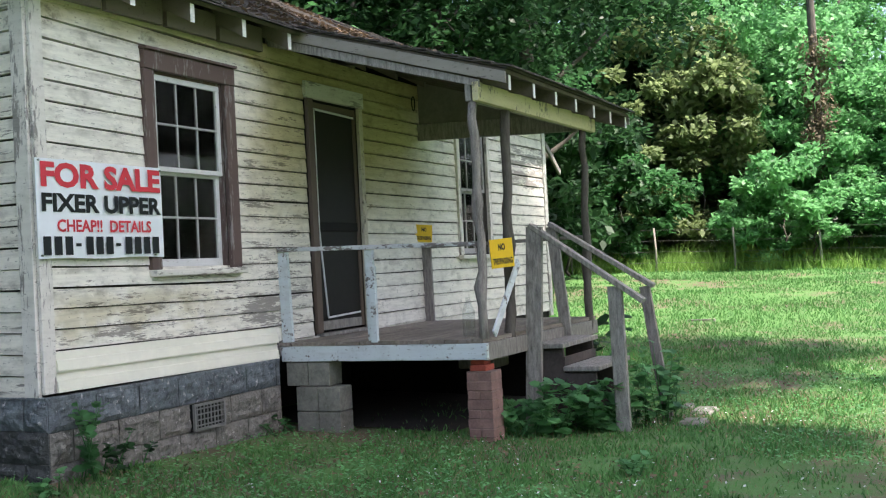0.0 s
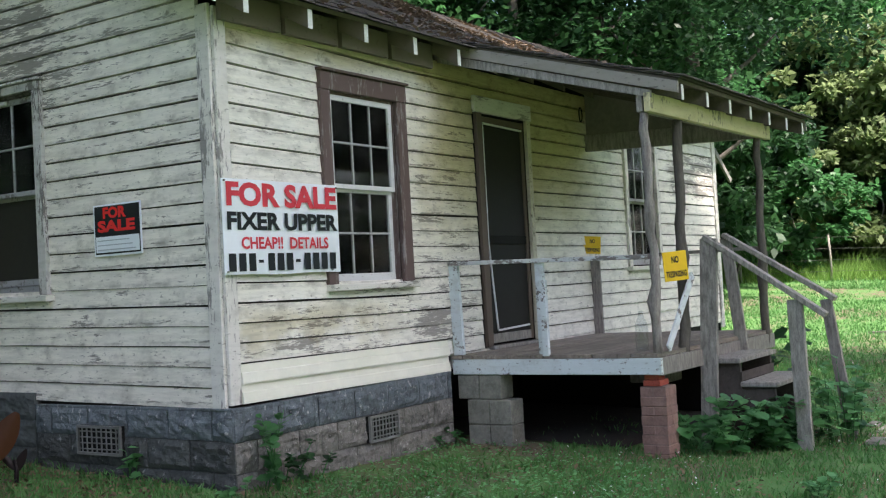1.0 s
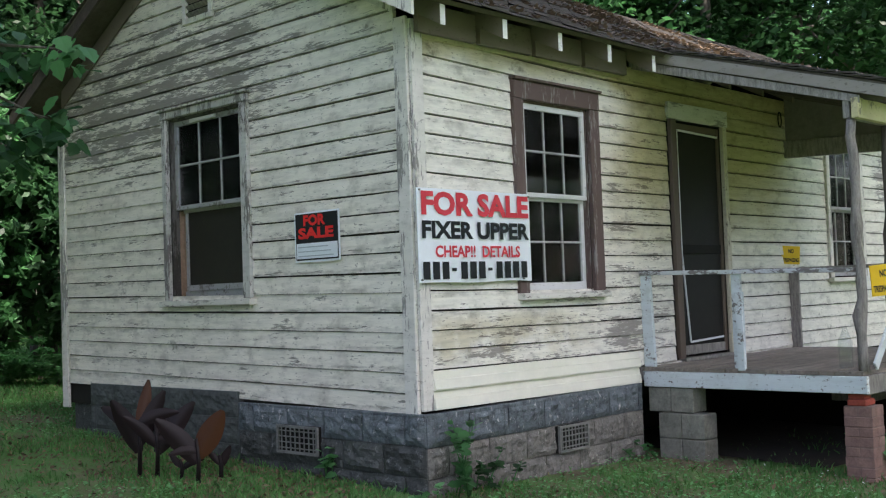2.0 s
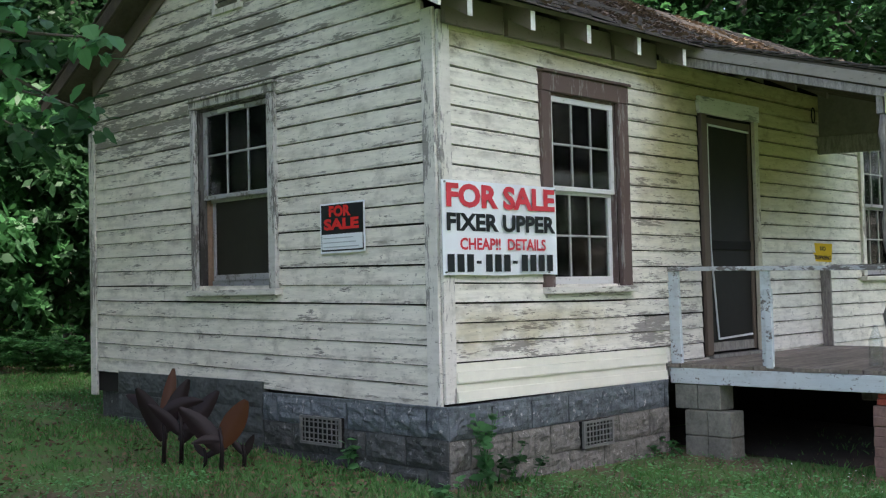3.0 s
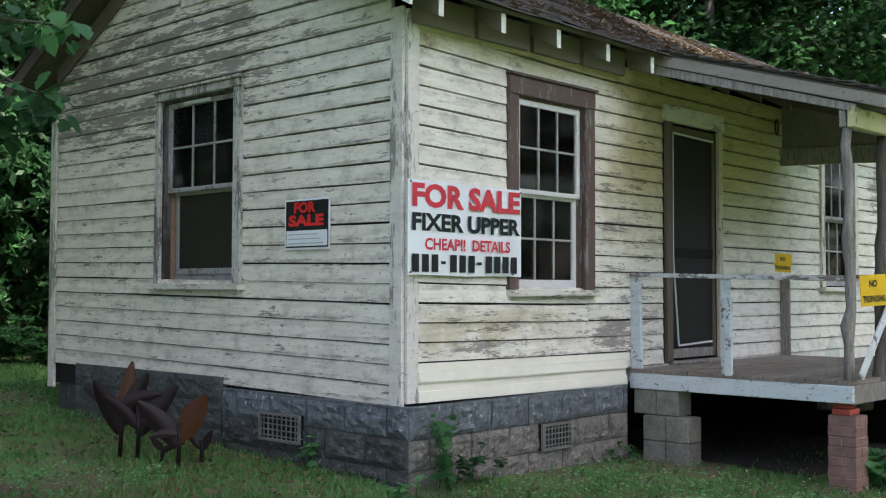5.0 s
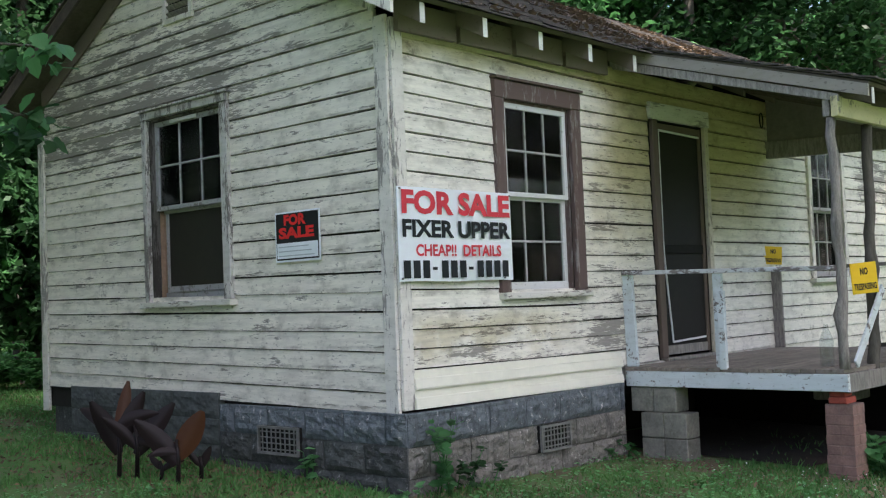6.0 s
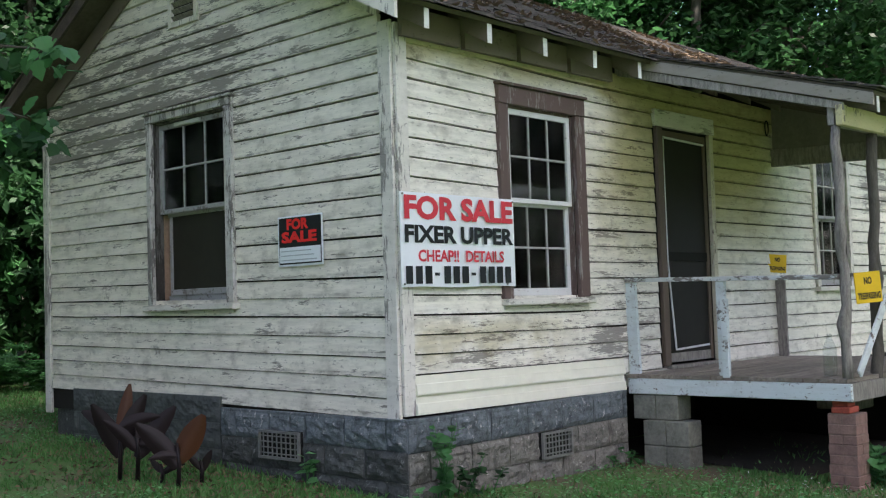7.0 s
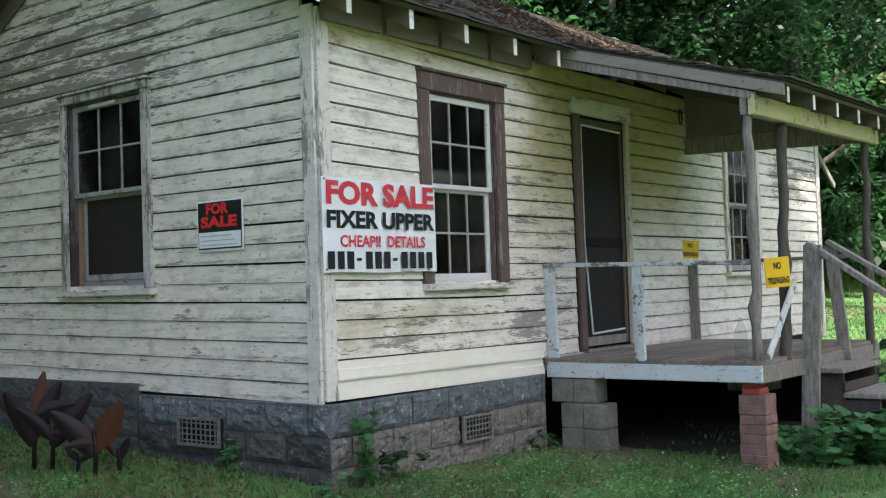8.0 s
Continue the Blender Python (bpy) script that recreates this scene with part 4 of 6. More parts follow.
# sloping end fascia on the near side: two boards
part("fascia", prism([(PRY - 0.0, PRZ0 - 0.02), (0.0, porch_under(0.0) + 0.015), (0.0, porch_under(0.0) - 0.07), (PRY, PRZ0 - 0.105)], "x", PRX0 - 0.022, PRX0 + 0.004), M_FASCIA, porch, "weathered flaking fascia board")
part("fascia", prism([(PRY + 0.22, porch_under(PRY + 0.22) - 0.085), (0.0, porch_under(0.0) - 0.075), (0.0, porch_under(0.0) - 0.15), (PRY + 0.22, porch_under(PRY + 0.22) - 0.14)], "x", PRX0 - 0.010, PRX0 + 0.020), M_GREYW, porch)
part("end_fascia", prism([(PRY, PRZ0 - 0.02), (0.0, porch_under(0.0) + 0.015), (0.0, porch_under(0.0) - 0.07), (PRY, PRZ0 - 0.105)], "x", PRX1 - 0.004, PRX1 + 0.018), M_GREYW, porch)
# front beam, end beams, rafters and the closed far end
BZ = 2.44
part("front_beam", beam((PX0 + 0.0, PY - 0.02, BZ + 0.06), (PX1 + 0.14, PY - 0.02, BZ + 0.075), 0.05, 0.145), M_YBEAM, porch, "yellowed flaking front beam")
part("front_beam", beam((PX0 + 0.02, PY + 0.05, BZ + 0.06), (PX1 + 0.04, PY + 0.05, BZ + 0.085), 0.05, 0.13), M_GREYW, porch)
part("end_beam", beam((PX1, PY + 0.08, BZ + 0.10), (PX1, 0.0, BZ + 0.17), 0.06, 0.17), M_GREYW, porch)
part("end_panel", prism([(PY + 0.08, BZ + 0.185), (-0.025, BZ + 0.255), (-0.025, porch_under(-0.025) - 0.01), (PY + 0.08, porch_under(PY + 0.08) - 0.01)], "x", PX1 - 0.012, PX1 + 0.006), M_PANEL, porch, "grey plywood closing the far end")
for k in range(7):
    x = PX0 + 0.12 + k * (PRX1 - PX0 - 0.2) / 6
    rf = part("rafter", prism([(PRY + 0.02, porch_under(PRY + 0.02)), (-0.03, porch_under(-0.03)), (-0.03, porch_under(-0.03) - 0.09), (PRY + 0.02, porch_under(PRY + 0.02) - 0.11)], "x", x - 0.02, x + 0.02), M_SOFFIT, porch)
    part("cut_end", boxed(x - 0.021, x + 0.021, PRY + 0.012, PRY + 0.017, porch_under(PRY) - 0.108, porch_under(PRY) + 0.004), M_TAILEND, rf, "white painted rafter end")
# floor boards run along the front; rim boards round them
n = 17
for k in range(n):
    y0 = PY + 0.01 + (-0.03 - PY) * k / n
    y1 = PY + 0.01 + (-0.03 - PY) * (k + 1) / n - 0.006
    part("floor_board", boxed(PX0 - 0.015 + rng.uniform(-0.012, 0.012), PX1, y0, y1, FLOOR_Z - 0.028, FLOOR_Z + rng.uniform(-0.002, 0.003)), M_DECK, porch)
part("rim", boxed(PX0 - 0.02, PX0 + 0.02, PY - 0.02, -0.03, FLOOR_Z - 0.155, FLOOR_Z - 0.032, 0.005), M_BLUE, porch, "flaking pale blue rim board")
part("rim", boxed(PX0 + 0.021, PX1, PY - 0.01, PY + 0.03, FLOOR_Z - 0.165, FLOOR_Z - 0.032, 0.005), M_GREYW, porch)
part("rim", boxed(PX1 - 0.04, PX1, PY + 0.031, -0.03, FLOOR_Z - 0.165, FLOOR_Z - 0.032, 0.005), M_BLUE, porch)
# joists coloured near black for the shade beneath the floor
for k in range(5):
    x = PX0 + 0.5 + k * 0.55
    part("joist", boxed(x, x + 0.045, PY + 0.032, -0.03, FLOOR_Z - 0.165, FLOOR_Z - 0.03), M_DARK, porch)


def crooked_post(p, top, r0, seed, knots=(), lean=0.0):
    """A rough pole, not quite straight, with knots."""
    r = random.Random(seed)
    pts, rad = [], []
    for k in range(15):
        u = k / 14
        z = p[2] + (top - p[2]) * u
        wob = 0.012 if 0 < k < 14 else 0.0
        pts.append((p[0] + lean * u + r.uniform(-wob, wob), p[1] + r.uniform(-wob, wob), z))
        bulge = sum(0.028 * math.exp(-((z - kz) / 0.05) ** 2) for kz in knots)
        rad.append(r0 * (1.05 - 0.15 * u) + bulge + r.uniform(-0.003, 0.003))
    return tube(pts, rad, 9)


part("post", crooked_post((PX0 + 0.06, PY + 0.03, FLOOR_Z), BZ - 0.01, 0.035, 1, (0.98, 1.62, 2.1)), M_POST, porch, "crooked knotty cedar pole")
# dark bark colour makes the next two posts look backlit
part("post", crooked_post((3.17, PY + 0.03, FLOOR_Z - 0.12), BZ - 0.005, 0.042, 2, (1.3,), 0.11), M_BARK, porch)
part("post", crooked_post((PX1 - 0.20, PY + 0.02, FLOOR_Z - 0.75), BZ + 0.01, 0.038, 3, (1.2,), 0.13), M_BARK, porch)

# balustrade on the near side and along the wall side of the far end
rail = thing("porch_railing", "flaking pale blue wooden porch railing", "railing")
part("top_rail", beam((PX0 + 0.04, -0.02, 1.395), (PX0 + 0.06, PY + 0.06, 1.352), 0.085, 0.034), M_RAIL, rail)
part("upright", beam((PX0 + 0.04, -0.07, FLOOR_Z), (PX0 + 0.04, -0.05, 1.375), 0.035, 0.10, (0, 1, 0)), M_BLUE, rail)
part("upright", beam((PX0 + 0.05, -0.86, FLOOR_Z), (PX0 + 0.05, -0.86, 1.355), 0.035, 0.075, (0, 1, 0)), M_BLUE, rail)
part("upright", beam((PX0 + 0.005, -0.905, FLOOR_Z - 0.01), (PX0 + 0.005, -0.905, 1.22), 0.034, 0.06, (0, 1, 0)), M_BLUE, rail)
rail2 = thing("porch_railing", "weathered wooden railing at the far end of the porch", "railing")
part("top_rail", beam((PX1 - 0.05, -0.05, 1.40), (PX1 - 0.06, PY + 0.06, 1.41), 0.085, 0.034), M_GREYW, rail2)
part("upright", beam((PX1 - 0.04, -0.06, FLOOR_Z), (PX1 - 0.05, -0.06, 1.40), 0.035, 0.10, (0, 1, 0)), M_POST, rail2)
rail3 = thing("porch_brace", "pale crossed brace board beside the porch steps", "brace")
part("board", beam((PX0 + 0.10, PY - 0.035, 0.66), (3.22, PY - 0.045, 1.20), 0.02, 0.07), M_BLUE, rail3)


# ---- piers under the porch ----
def block_pier():
    v = thing("block_pier", "stacked grey concrete blocks under the porch edge", "pier")
    for z0, z1, y0 in ((0.275, 0.470, -0.06), (0.075, 0.270, -0.17), (-0.125, 0.070, -0.17)):
        for k in range(2):
            ya, yb = y0 - 0.208 * k, y0 - 0.208 * (k + 1) + 0.006
            x0 = PX0 + (0.0 if z0 > 0.2 else -0.04)
            part("block", boxed(x0, x0 + 0.20, yb, ya, z0, z1, 0.006), M_CMU, v)


def brick_pier():
    v = thing("brick_pier", "crumbling red brick pier under the porch corner", "pier")
    x0, y0 = PX0 + 0.0, PY - 0.035
    part("mortar", boxed(x0 + 0.004, x0 + 0.204, y0 + 0.004, y0 + 0.204, -0.3, 0.385), M_MORTAR, v)
    r = random.Random(4)
    for k in range(9):
        z0 = -0.255 + k * 0.071
        flip = k % 2
        for j in range(2):
            for i in range(1):
                d = r.uniform(-0.004, 0.004)
                a, b = 0.104 * j, 0.104 * j + 0.100
                if z0 > 0.34:
                    continue
                if flip:
                    bb = boxed(x0 + a + d, x0 + b + d, y0 + d, y0 + 0.208 + d, z0, z0 + 0.068, 0.004)
                else:
                    bb = boxed(x0 + d, x0 + 0.208 + d, y0 + a + d, y0 + b + d, z0, z0 + 0.065, 0.005)
                part("brick", bb, M_BRICK, v)
    for k, s in enumerate((0.0, 0.02)):
        part("brick", boxed(x0 + 0.02 + s, x0 + 0.19 - s, y0 + 0.05 + s, y0 + 0.185, 0.387 + 0.047 * k, 0.387 + 0.047 * k + 0.044, 0.005), M_BRICKR, v, "bright red loose brick")


block_pier()
brick_pier()
stump = thing("hanging_box", "grey rotten wooden box hung under the porch floor", "box")
part("box", boxed(3.9, 4.25, -1.35, -1.0, 0.27, 0.465, 0.01), M_GREYW, stump)


# ---- steps ----
def steps():
    v = thing("porch_steps", "weathered grey wooden porch steps with sloping handrails", "steps")
    xa, xb = 3.50, 4.40
    for x in (xa + 0.06, xb - 0.06):
        part("stringer", prism([(PY - 0.02, FLOOR_Z - 0.12), (PY - 0.27, FLOOR_Z - 0.16), (PY - 0.28, 0.27), (PY - 0.54, 0.27), (PY - 0.56, -0.22), (PY - 0.40, -0.22), (PY - 0.02, 0.12)], "x", x - 0.02, x + 0.02), M_STRING, v)
    part("tread", boxed(xa - 0.02, xb + 0.03, PY - 0.295, PY - 0.02, 0.475, 0.515, 0.006), M_GREYW, v)
    part("tread", boxed(xa, xb + 0.03, PY - 0.58, PY - 0.28, 0.285, 0.325, 0.006), M_GREYW, v)
    part("riser", boxed(xa + 0.04, xb - 0.03, PY - 0.285, PY - 0.265, 0.33, 0.40), M_STRING, v)
    part("post", beam((xa - 0.05, PY - 0.02, -0.22), (xa - 0.02, PY - 0.10, 1.48), 0.05, 0.135, (0, 1, 0)), M_GREYW, v)
    part("post", beam((xa + 0.0, -2.62, -0.3), (xa + 0.0, -2.60, 0.965), 0.05, 0.115, (0, 1, 0)), M_GREYW, v)
    part("post", beam((xb - 0.02, PY - 0.03, FLOOR_Z - 0.2), (xb, PY + 0.08, 1.50), 0.045, 0.10, (0, 1, 0)), M_GREYW, v)
    part("post", beam((xb - 0.02, -2.76, -0.28), (xb, -2.60, 0.93), 0.05, 0.09, (0, 1, 0)), M_POST, v)
    part("handrail", beam((xa - 0.01, PY - 0.06, 1.495), (xa, -2.83, 0.84), 0.10, 0.04), M_GREYW, v)
    part("handrail", beam((xb, PY + 0.10, 1.53), (xb, -2.68, 0.93), 0.10, 0.04), M_GREYW, v)


steps()


# ---- signs ----
def lettering(text, width, height, material, parent, place, axis, bold=0.012, name="lettering"):
    """Built-in font, made into a flat mesh fitted to width and height."""
    cu = bpy.data.curves.new("text", "FONT")
    cu.body, cu.size, cu.offset, cu.extrude, cu.resolution_u = text, 1.0, bold, 0.0, 3
    tmp = new("text", cu)
    bpy.context.view_layer.update()
    me = bpy.data.meshes.new_from_object(tmp.evaluated_get(bpy.context.evaluated_depsgraph_get()))
    bpy.data.objects.remove(tmp)
    xs = [v.co.x for v in me.vertices]
    ys = [v.co.y for v in me.vertices]
    sx, sy = width / (max(xs) - min(xs)), height / (max(ys) - min(ys))
    x0, y0 = min(xs), min(ys)
    # one mesh a letter: faces whose spans along the line touch belong together
    spans = sorted((min(me.vertices[i].co.x for i in p.vertices), max(me.vertices[i].co.x for i in p.vertices), p.index) for p in me.polygons)
    groups, right = [], -1e9
    for lo, hi, idx in spans:
        if lo > right + 1e-4:
            groups.append([])
        groups[-1].append(idx)
        right = max(right, hi)
    for g in groups:
        verts, faces, seen = [], [], {}
        for idx in g:
            f = []
            for i in me.polygons[idx].vertices:
                if i not in seen:
                    seen[i] = len(verts)
                    u, w = (me.vertices[i].co.x - x0) * sx, (me.vertices[i].co.y - y0) * sy
                    verts.append((place[0] + u, place[1], place[2] + w) if axis == "x" else (place[0], place[1] - u, place[2] + w))
                f.append(seen[i])
            faces.append(f)
        mesh_part("letter", verts, faces, material, parent)
    bpy.data.meshes.remove(me)


def big_sign():
    v = thing("for_sale_sign", "large white sign for a fixer upper nailed at the corner", "sign")
    x0, x1, z0, z1, y = -0.038, 1.111, 1.361, 1.982, -0.062
    bm = bmesh.new()
    n = 10
    lo = [[bm.verts.new((x0 + (x1 - x0) * i / n, yy - 0.006 * math.sin(i / n * math.pi * 2.2), z)) for z in (z0 + 0.004 * math.sin(i), z1)] for yy in (y, y + 0.006) for i in range(n + 1)]
    f, b = lo[:n + 1], lo[n + 1:]
    for i in range(n):
        bm.faces.new((f[i][0], f[i + 1][0], f[i + 1][1], f[i][1]))
        bm.faces.new((b[i][0], b[i][1], b[i + 1][1], b[i + 1][0]))
        bm.faces.new((f[i][1], f[i + 1][1], b[i + 1][1], b[i][1]))
        bm.faces.new((f[i][0], b[i][0], b[i + 1][0], f[i + 1][0]))
    for e in (0, n):
        bm.faces.new((f[e][0], f[e][1], b[e][1], b[e][0]))
    bmesh.ops.recalc_face_normals(bm, faces=bm.faces[:])
    part("panel", bm, M_WHITE, v)
    yt = y - 0.010
    lettering("FOR SALE", 1.10, 0.160, M_RED, v, (x0 + 0.030, yt, z1 - 0.178), "x", 0.042)
    lettering("FIXER UPPER", 1.10, 0.118, M_BLACK, v, (x0 + 0.030, yt, z1 - 0.332), "x", 0.040)
    lettering("CHEAP!!  DETAILS", 0.87, 0.080, M_RED, v, (x0 + 0.150, yt, z1 - 0.455), "x", 0.028)
    # the number stays a row of bars
    x = x0 + 0.03
    for k in range(12):
        w = 0.055 if k in (3, 7) else 0.085
        if k in (3, 7):
            part("number_bar", boxed(x, x + w - 0.01, yt - 0.002, yt, z0 + 0.075, z0 + 0.095), M_BLACK, v)
        else:
            part("number_bar", boxed(x, x + w - 0.022, yt - 0.002, yt, z0 + 0.022, z0 + 0.138), M_BLACK, v)
        x += 1.09 / 12
    for xx, zz in ((x0 + 0.015, z1 - 0.015), (x1 - 0.015, z1 - 0.02), (x0 + 0.015, z0 + 0.02), (x1 - 0.1, z0 + 0.015)):
        part("nail", boxed(xx - 0.006, xx + 0.006, yt - 0.008, yt + 0.004, zz - 0.006, zz + 0.006, 0.002), M_IRON, v)


def small_sign():
    v = thing("for_sale_sign", "small black and red sale sign with a white foot", "sign")
    ya, yb, z0, z1, x = 1.187, 0.70, 1.548, 1.906, -0.036
    part("panel", boxed(x, x + 0.006, yb, ya, z0, z1), M_WHITE, v)
    part("black_field", boxed(x - 0.002, x, yb + 0.014, ya - 0.014, z0 + 0.014, z1 - 0.012), M_BLACK, v)
    part("white_field", boxed(x - 0.004, x - 0.002, yb + 0.022, ya - 0.022, z0 + 0.025, z0 + 0.135), M_WHITE, v)
    lettering("FOR", 0.24, 0.080, M_REDN, v, (x - 0.005, ya - 0.105, z1 - 0.100), "y", 0.05)
    lettering("SALE", 0.385, 0.082, M_REDN, v, (x - 0.005, ya - 0.045, z1 - 0.193), "y", 0.05)
    for k in range(3):
        part("print_bar", boxed(x - 0.006, x - 0.004, yb + 0.06 + 0.03 * k, ya - 0.04, z0 + 0.04 + 0.032 * k, z0 + 0.047 + 0.032 * k), M_GREYT, v)


def yellow_sign(cx, cz, w, h, y, tilt, turn, label):
    v = thing("warning_sign", label, "sign", "yellow warning signs")
    part("panel", boxed(-w / 2, w / 2, -0.004, 0.004, -h / 2, h / 2, 0.002), M_YELLOW, v)
    lettering("NO", w * 0.30, h * 0.24, M_BLACK, v, (-w * 0.15, -0.006, h * 0.10), "x", 0.04)
    lettering("TRESPASSING", w * 0.86, h * 0.22, M_BLACK, v, (-w * 0.43, -0.006, -h * 0.38), "x", 0.035)
    v.matrix_world = pose(cx, y, cz, 0, tilt, turn)
    return v


big_sign()
small_sign()
yellow_sign(2.905, 1.272, 0.205, 0.225, PY - 0.035, -4, -38, "yellow warning sign tacked to a porch post")
yellow_sign(5.24, 1.545, 0.19, 0.18, -0.06, 4, -40, "small yellow warning sign on the far porch rail")
loop = thing("wire_loop", "dark wire loop hung on the wall by the porch end", "wire")
part("ring", tube([(5.20 + 0.035 * math.cos(a), -0.034, 2.90 + 0.075 * math.sin(a)) for a in [math.tau * k / 14 for k in range(15)]], [0.006] * 15, 6), M_DARK, loop)
bottle = thing("plastic_bottle", "clear empty plastic bottle on the porch floor", "bottle")
part("body", tube([(2.85, -1.60, FLOOR_Z + 0.004), (2.85, -1.60, FLOOR_Z + 0.02), (2.85, -1.60, FLOOR_Z + 0.20), (2.85, -1.60, FLOOR_Z + 0.27), (2.85, -1.60, FLOOR_Z + 0.31)], [0.045, 0.05, 0.05, 0.022, 0.016], 14), M_BOTTLE, bottle)


# ---- plants ----
def leaf_cloud(centres, spread, per, size, seed, flat=0.6, droop=0.25, fold=False):
    """Diamond leaves scattered round clump centres: vertices and faces as arrays."""
    r = np.random.default_rng(seed)
    c = np.repeat(np.asarray(centres, float), per, 0)
    sp = np.repeat(np.asarray(spread, float), per)[:, None]
    n = len(c)
    off = r.normal(size=(n, 3))
    off /= np.linalg.norm(off, axis=1, keepdims=True) + 1e-9
    off *= (r.random((n, 1)) ** 0.45) * sp
    off[:, 2] *= flat
    p = c + off
    a = r.uniform(0, math.tau, n)
    tilt = r.normal(0, 0.45, n) - droop
    d = np.stack([np.cos(a) * np.cos(tilt), np.sin(a) * np.cos(tilt), np.sin(tilt)], 1)
    roll = r.normal(0, 0.6, n)
    side = np.stack([-np.sin(a), np.cos(a), np.zeros(n)], 1)
    up = np.cross(d, side)
    w = side * np.cos(roll)[:, None] + up * np.sin(roll)[:, None]
    s = (size * r.uniform(0.6, 1.3, n))[:, None]
    v = np.stack([p, p + d * s * 0.45 + w * s * 0.28, p + d * s, p + d * s * 0.45 - w * s * 0.28], 1).reshape(-1, 3)
    f = np.arange(4 * n).reshape(-1, 4)
    return v, f


def fast_mesh(name, v, f):
    me = bpy.data.meshes.new(name)
    k = f.shape[1]
    me.vertices.add(len(v))
    me.vertices.foreach_set("co", np.ascontiguousarray(v, dtype=np.float32).ravel())
    me.loops.add(f.size)
    me.loops.foreach_set("vertex_index", np.ascontiguousarray(f, dtype=np.int32).ravel())
    me.polygons.add(len(f))
    me.polygons.foreach_set("loop_start", np.arange(0, f.size, k, dtype=np.int32))
    me.polygons.foreach_set("loop_total", np.full(len(f), k, dtype=np.int32))
    me.update()
    me.validate()
    return me


def crown_mesh(name, h, rad, base, clumps, per, size, seed, material):
    """Clumps on an uneven egg from base to h, with gaps."""
    r = np.random.default_rng(seed)
    cs, sp = [], []
    lobes = r.normal(size=(7, 3))
    lobes /= np.linalg.norm(lobes, axis=1, keepdims=True)
    amp = r.uniform(-0.28, 0.35, 7)
    while len(cs) < clumps:
        d = r.normal(size=3)
        d /= np.linalg.norm(d)
        k = 1 + float((amp * np.clip(lobes @ d, 0, 1) ** 3).sum())
        q = r.random() ** 0.33 * k
        cs.append((d[0] * rad * q, d[1] * rad * q, base + (h - base) * (0.5 + 0.5 * d[2] * min(q, 1.15))))
        sp.append(r.uniform(0.12, 0.30) * rad)
    v, f = leaf_cloud(cs, sp, per, size, seed + 1)
    me = fast_mesh(name, v, f)
    me.materials.append(material)
    return me


def trunk_mesh(name, h, r0, seed, limbs=5):
    r = random.Random(seed)
    bm = bmesh.new()
    tmp = bpy.data.meshes.new("tmp")
    lean = (r.uniform(-0.5, 0.5), r.uniform(-0.5, 0.5))
    pts = [(lean[0] * u * u + r.uniform(-0.08, 0.08), lean[1] * u * u + r.uniform(-0.08, 0.08), -0.3 + (h * 0.85 + 0.3) * u) for u in [k / 8 for k in range(9)]]
    b = tube(pts, [r0 * (1.25 if k == 0 else 1) * (1 - 0.09 * k) for k in range(9)], 8)
    b.to_mesh(tmp); b.free(); bm.from_mesh(tmp)
    for k in range(limbs):
        u = r.uniform(0.3, 0.85)
        p = Vector(pts[int(u * 8)])
        a = r.uniform(0, math.tau)
        ln = h * r.uniform(0.09, 0.16)
        q = [p + Vector((math.cos(a) * ln * s, math.sin(a) * ln * s, ln * 0.7 * s ** 1.3)) for s in (0, 0.33, 0.66, 1.0)]
        b = tube([tuple(x) for x in q], [r0 * 0.4, r0 * 0.3, r0 * 0.2, r0 * 0.08], 6)
        b.to_mesh(tmp); b.free(); bm.from_mesh(tmp)
    me = bpy.data.meshes.new(name)
    bm.to_mesh(me)
    bm.free()
    me.materials.append(M_BARK)
    return me


TRUNKS = [trunk_mesh("trunk", 14.0, 0.22, s, 6) for s in (1, 2, 3)]
CROWNS = {
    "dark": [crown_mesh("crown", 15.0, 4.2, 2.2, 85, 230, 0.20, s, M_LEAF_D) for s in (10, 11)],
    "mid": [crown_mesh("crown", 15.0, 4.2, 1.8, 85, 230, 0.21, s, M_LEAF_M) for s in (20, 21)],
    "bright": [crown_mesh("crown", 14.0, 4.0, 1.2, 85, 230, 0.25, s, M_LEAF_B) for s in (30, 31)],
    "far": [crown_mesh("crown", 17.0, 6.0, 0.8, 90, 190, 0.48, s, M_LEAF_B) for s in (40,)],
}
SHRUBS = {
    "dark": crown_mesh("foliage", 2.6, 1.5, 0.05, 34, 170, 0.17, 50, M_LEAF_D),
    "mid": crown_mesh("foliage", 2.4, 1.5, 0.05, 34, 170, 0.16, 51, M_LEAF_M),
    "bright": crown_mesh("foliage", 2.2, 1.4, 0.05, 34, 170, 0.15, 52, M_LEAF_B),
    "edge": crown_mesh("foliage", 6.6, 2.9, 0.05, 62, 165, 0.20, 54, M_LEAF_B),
    "pale": crown_mesh("foliage", 3.4, 1.6, 0.05, 46, 190, 0.16, 53, M_LEAF_Y),
}
SHRUB_STEM = trunk_mesh("stem", 1.5, 0.035, 9, 5)
TREE_LABEL = {
    "dark": "tall broadleaf tree behind the house, its green darkened for shade", "mid": "tall mid green broadleaf tree at the wood's edge",
    "bright": "tall broadleaf tree beyond the lawn, its green brightened for sun", "far": "big leafy tree deep in the wood"}
SHRUB_LABEL = {"dark": "dense shrub, its green darkened for shade", "mid": "leafy green shrub along the fence",
               "bright": "overgrown bush by the fence, its green brightened for sun", "edge": "tall thicket at the wood's edge, its green brightened for sun", "pale": "pale olive feathery bush beyond the fence"}
EYE0 = (-5.3, -4.5)


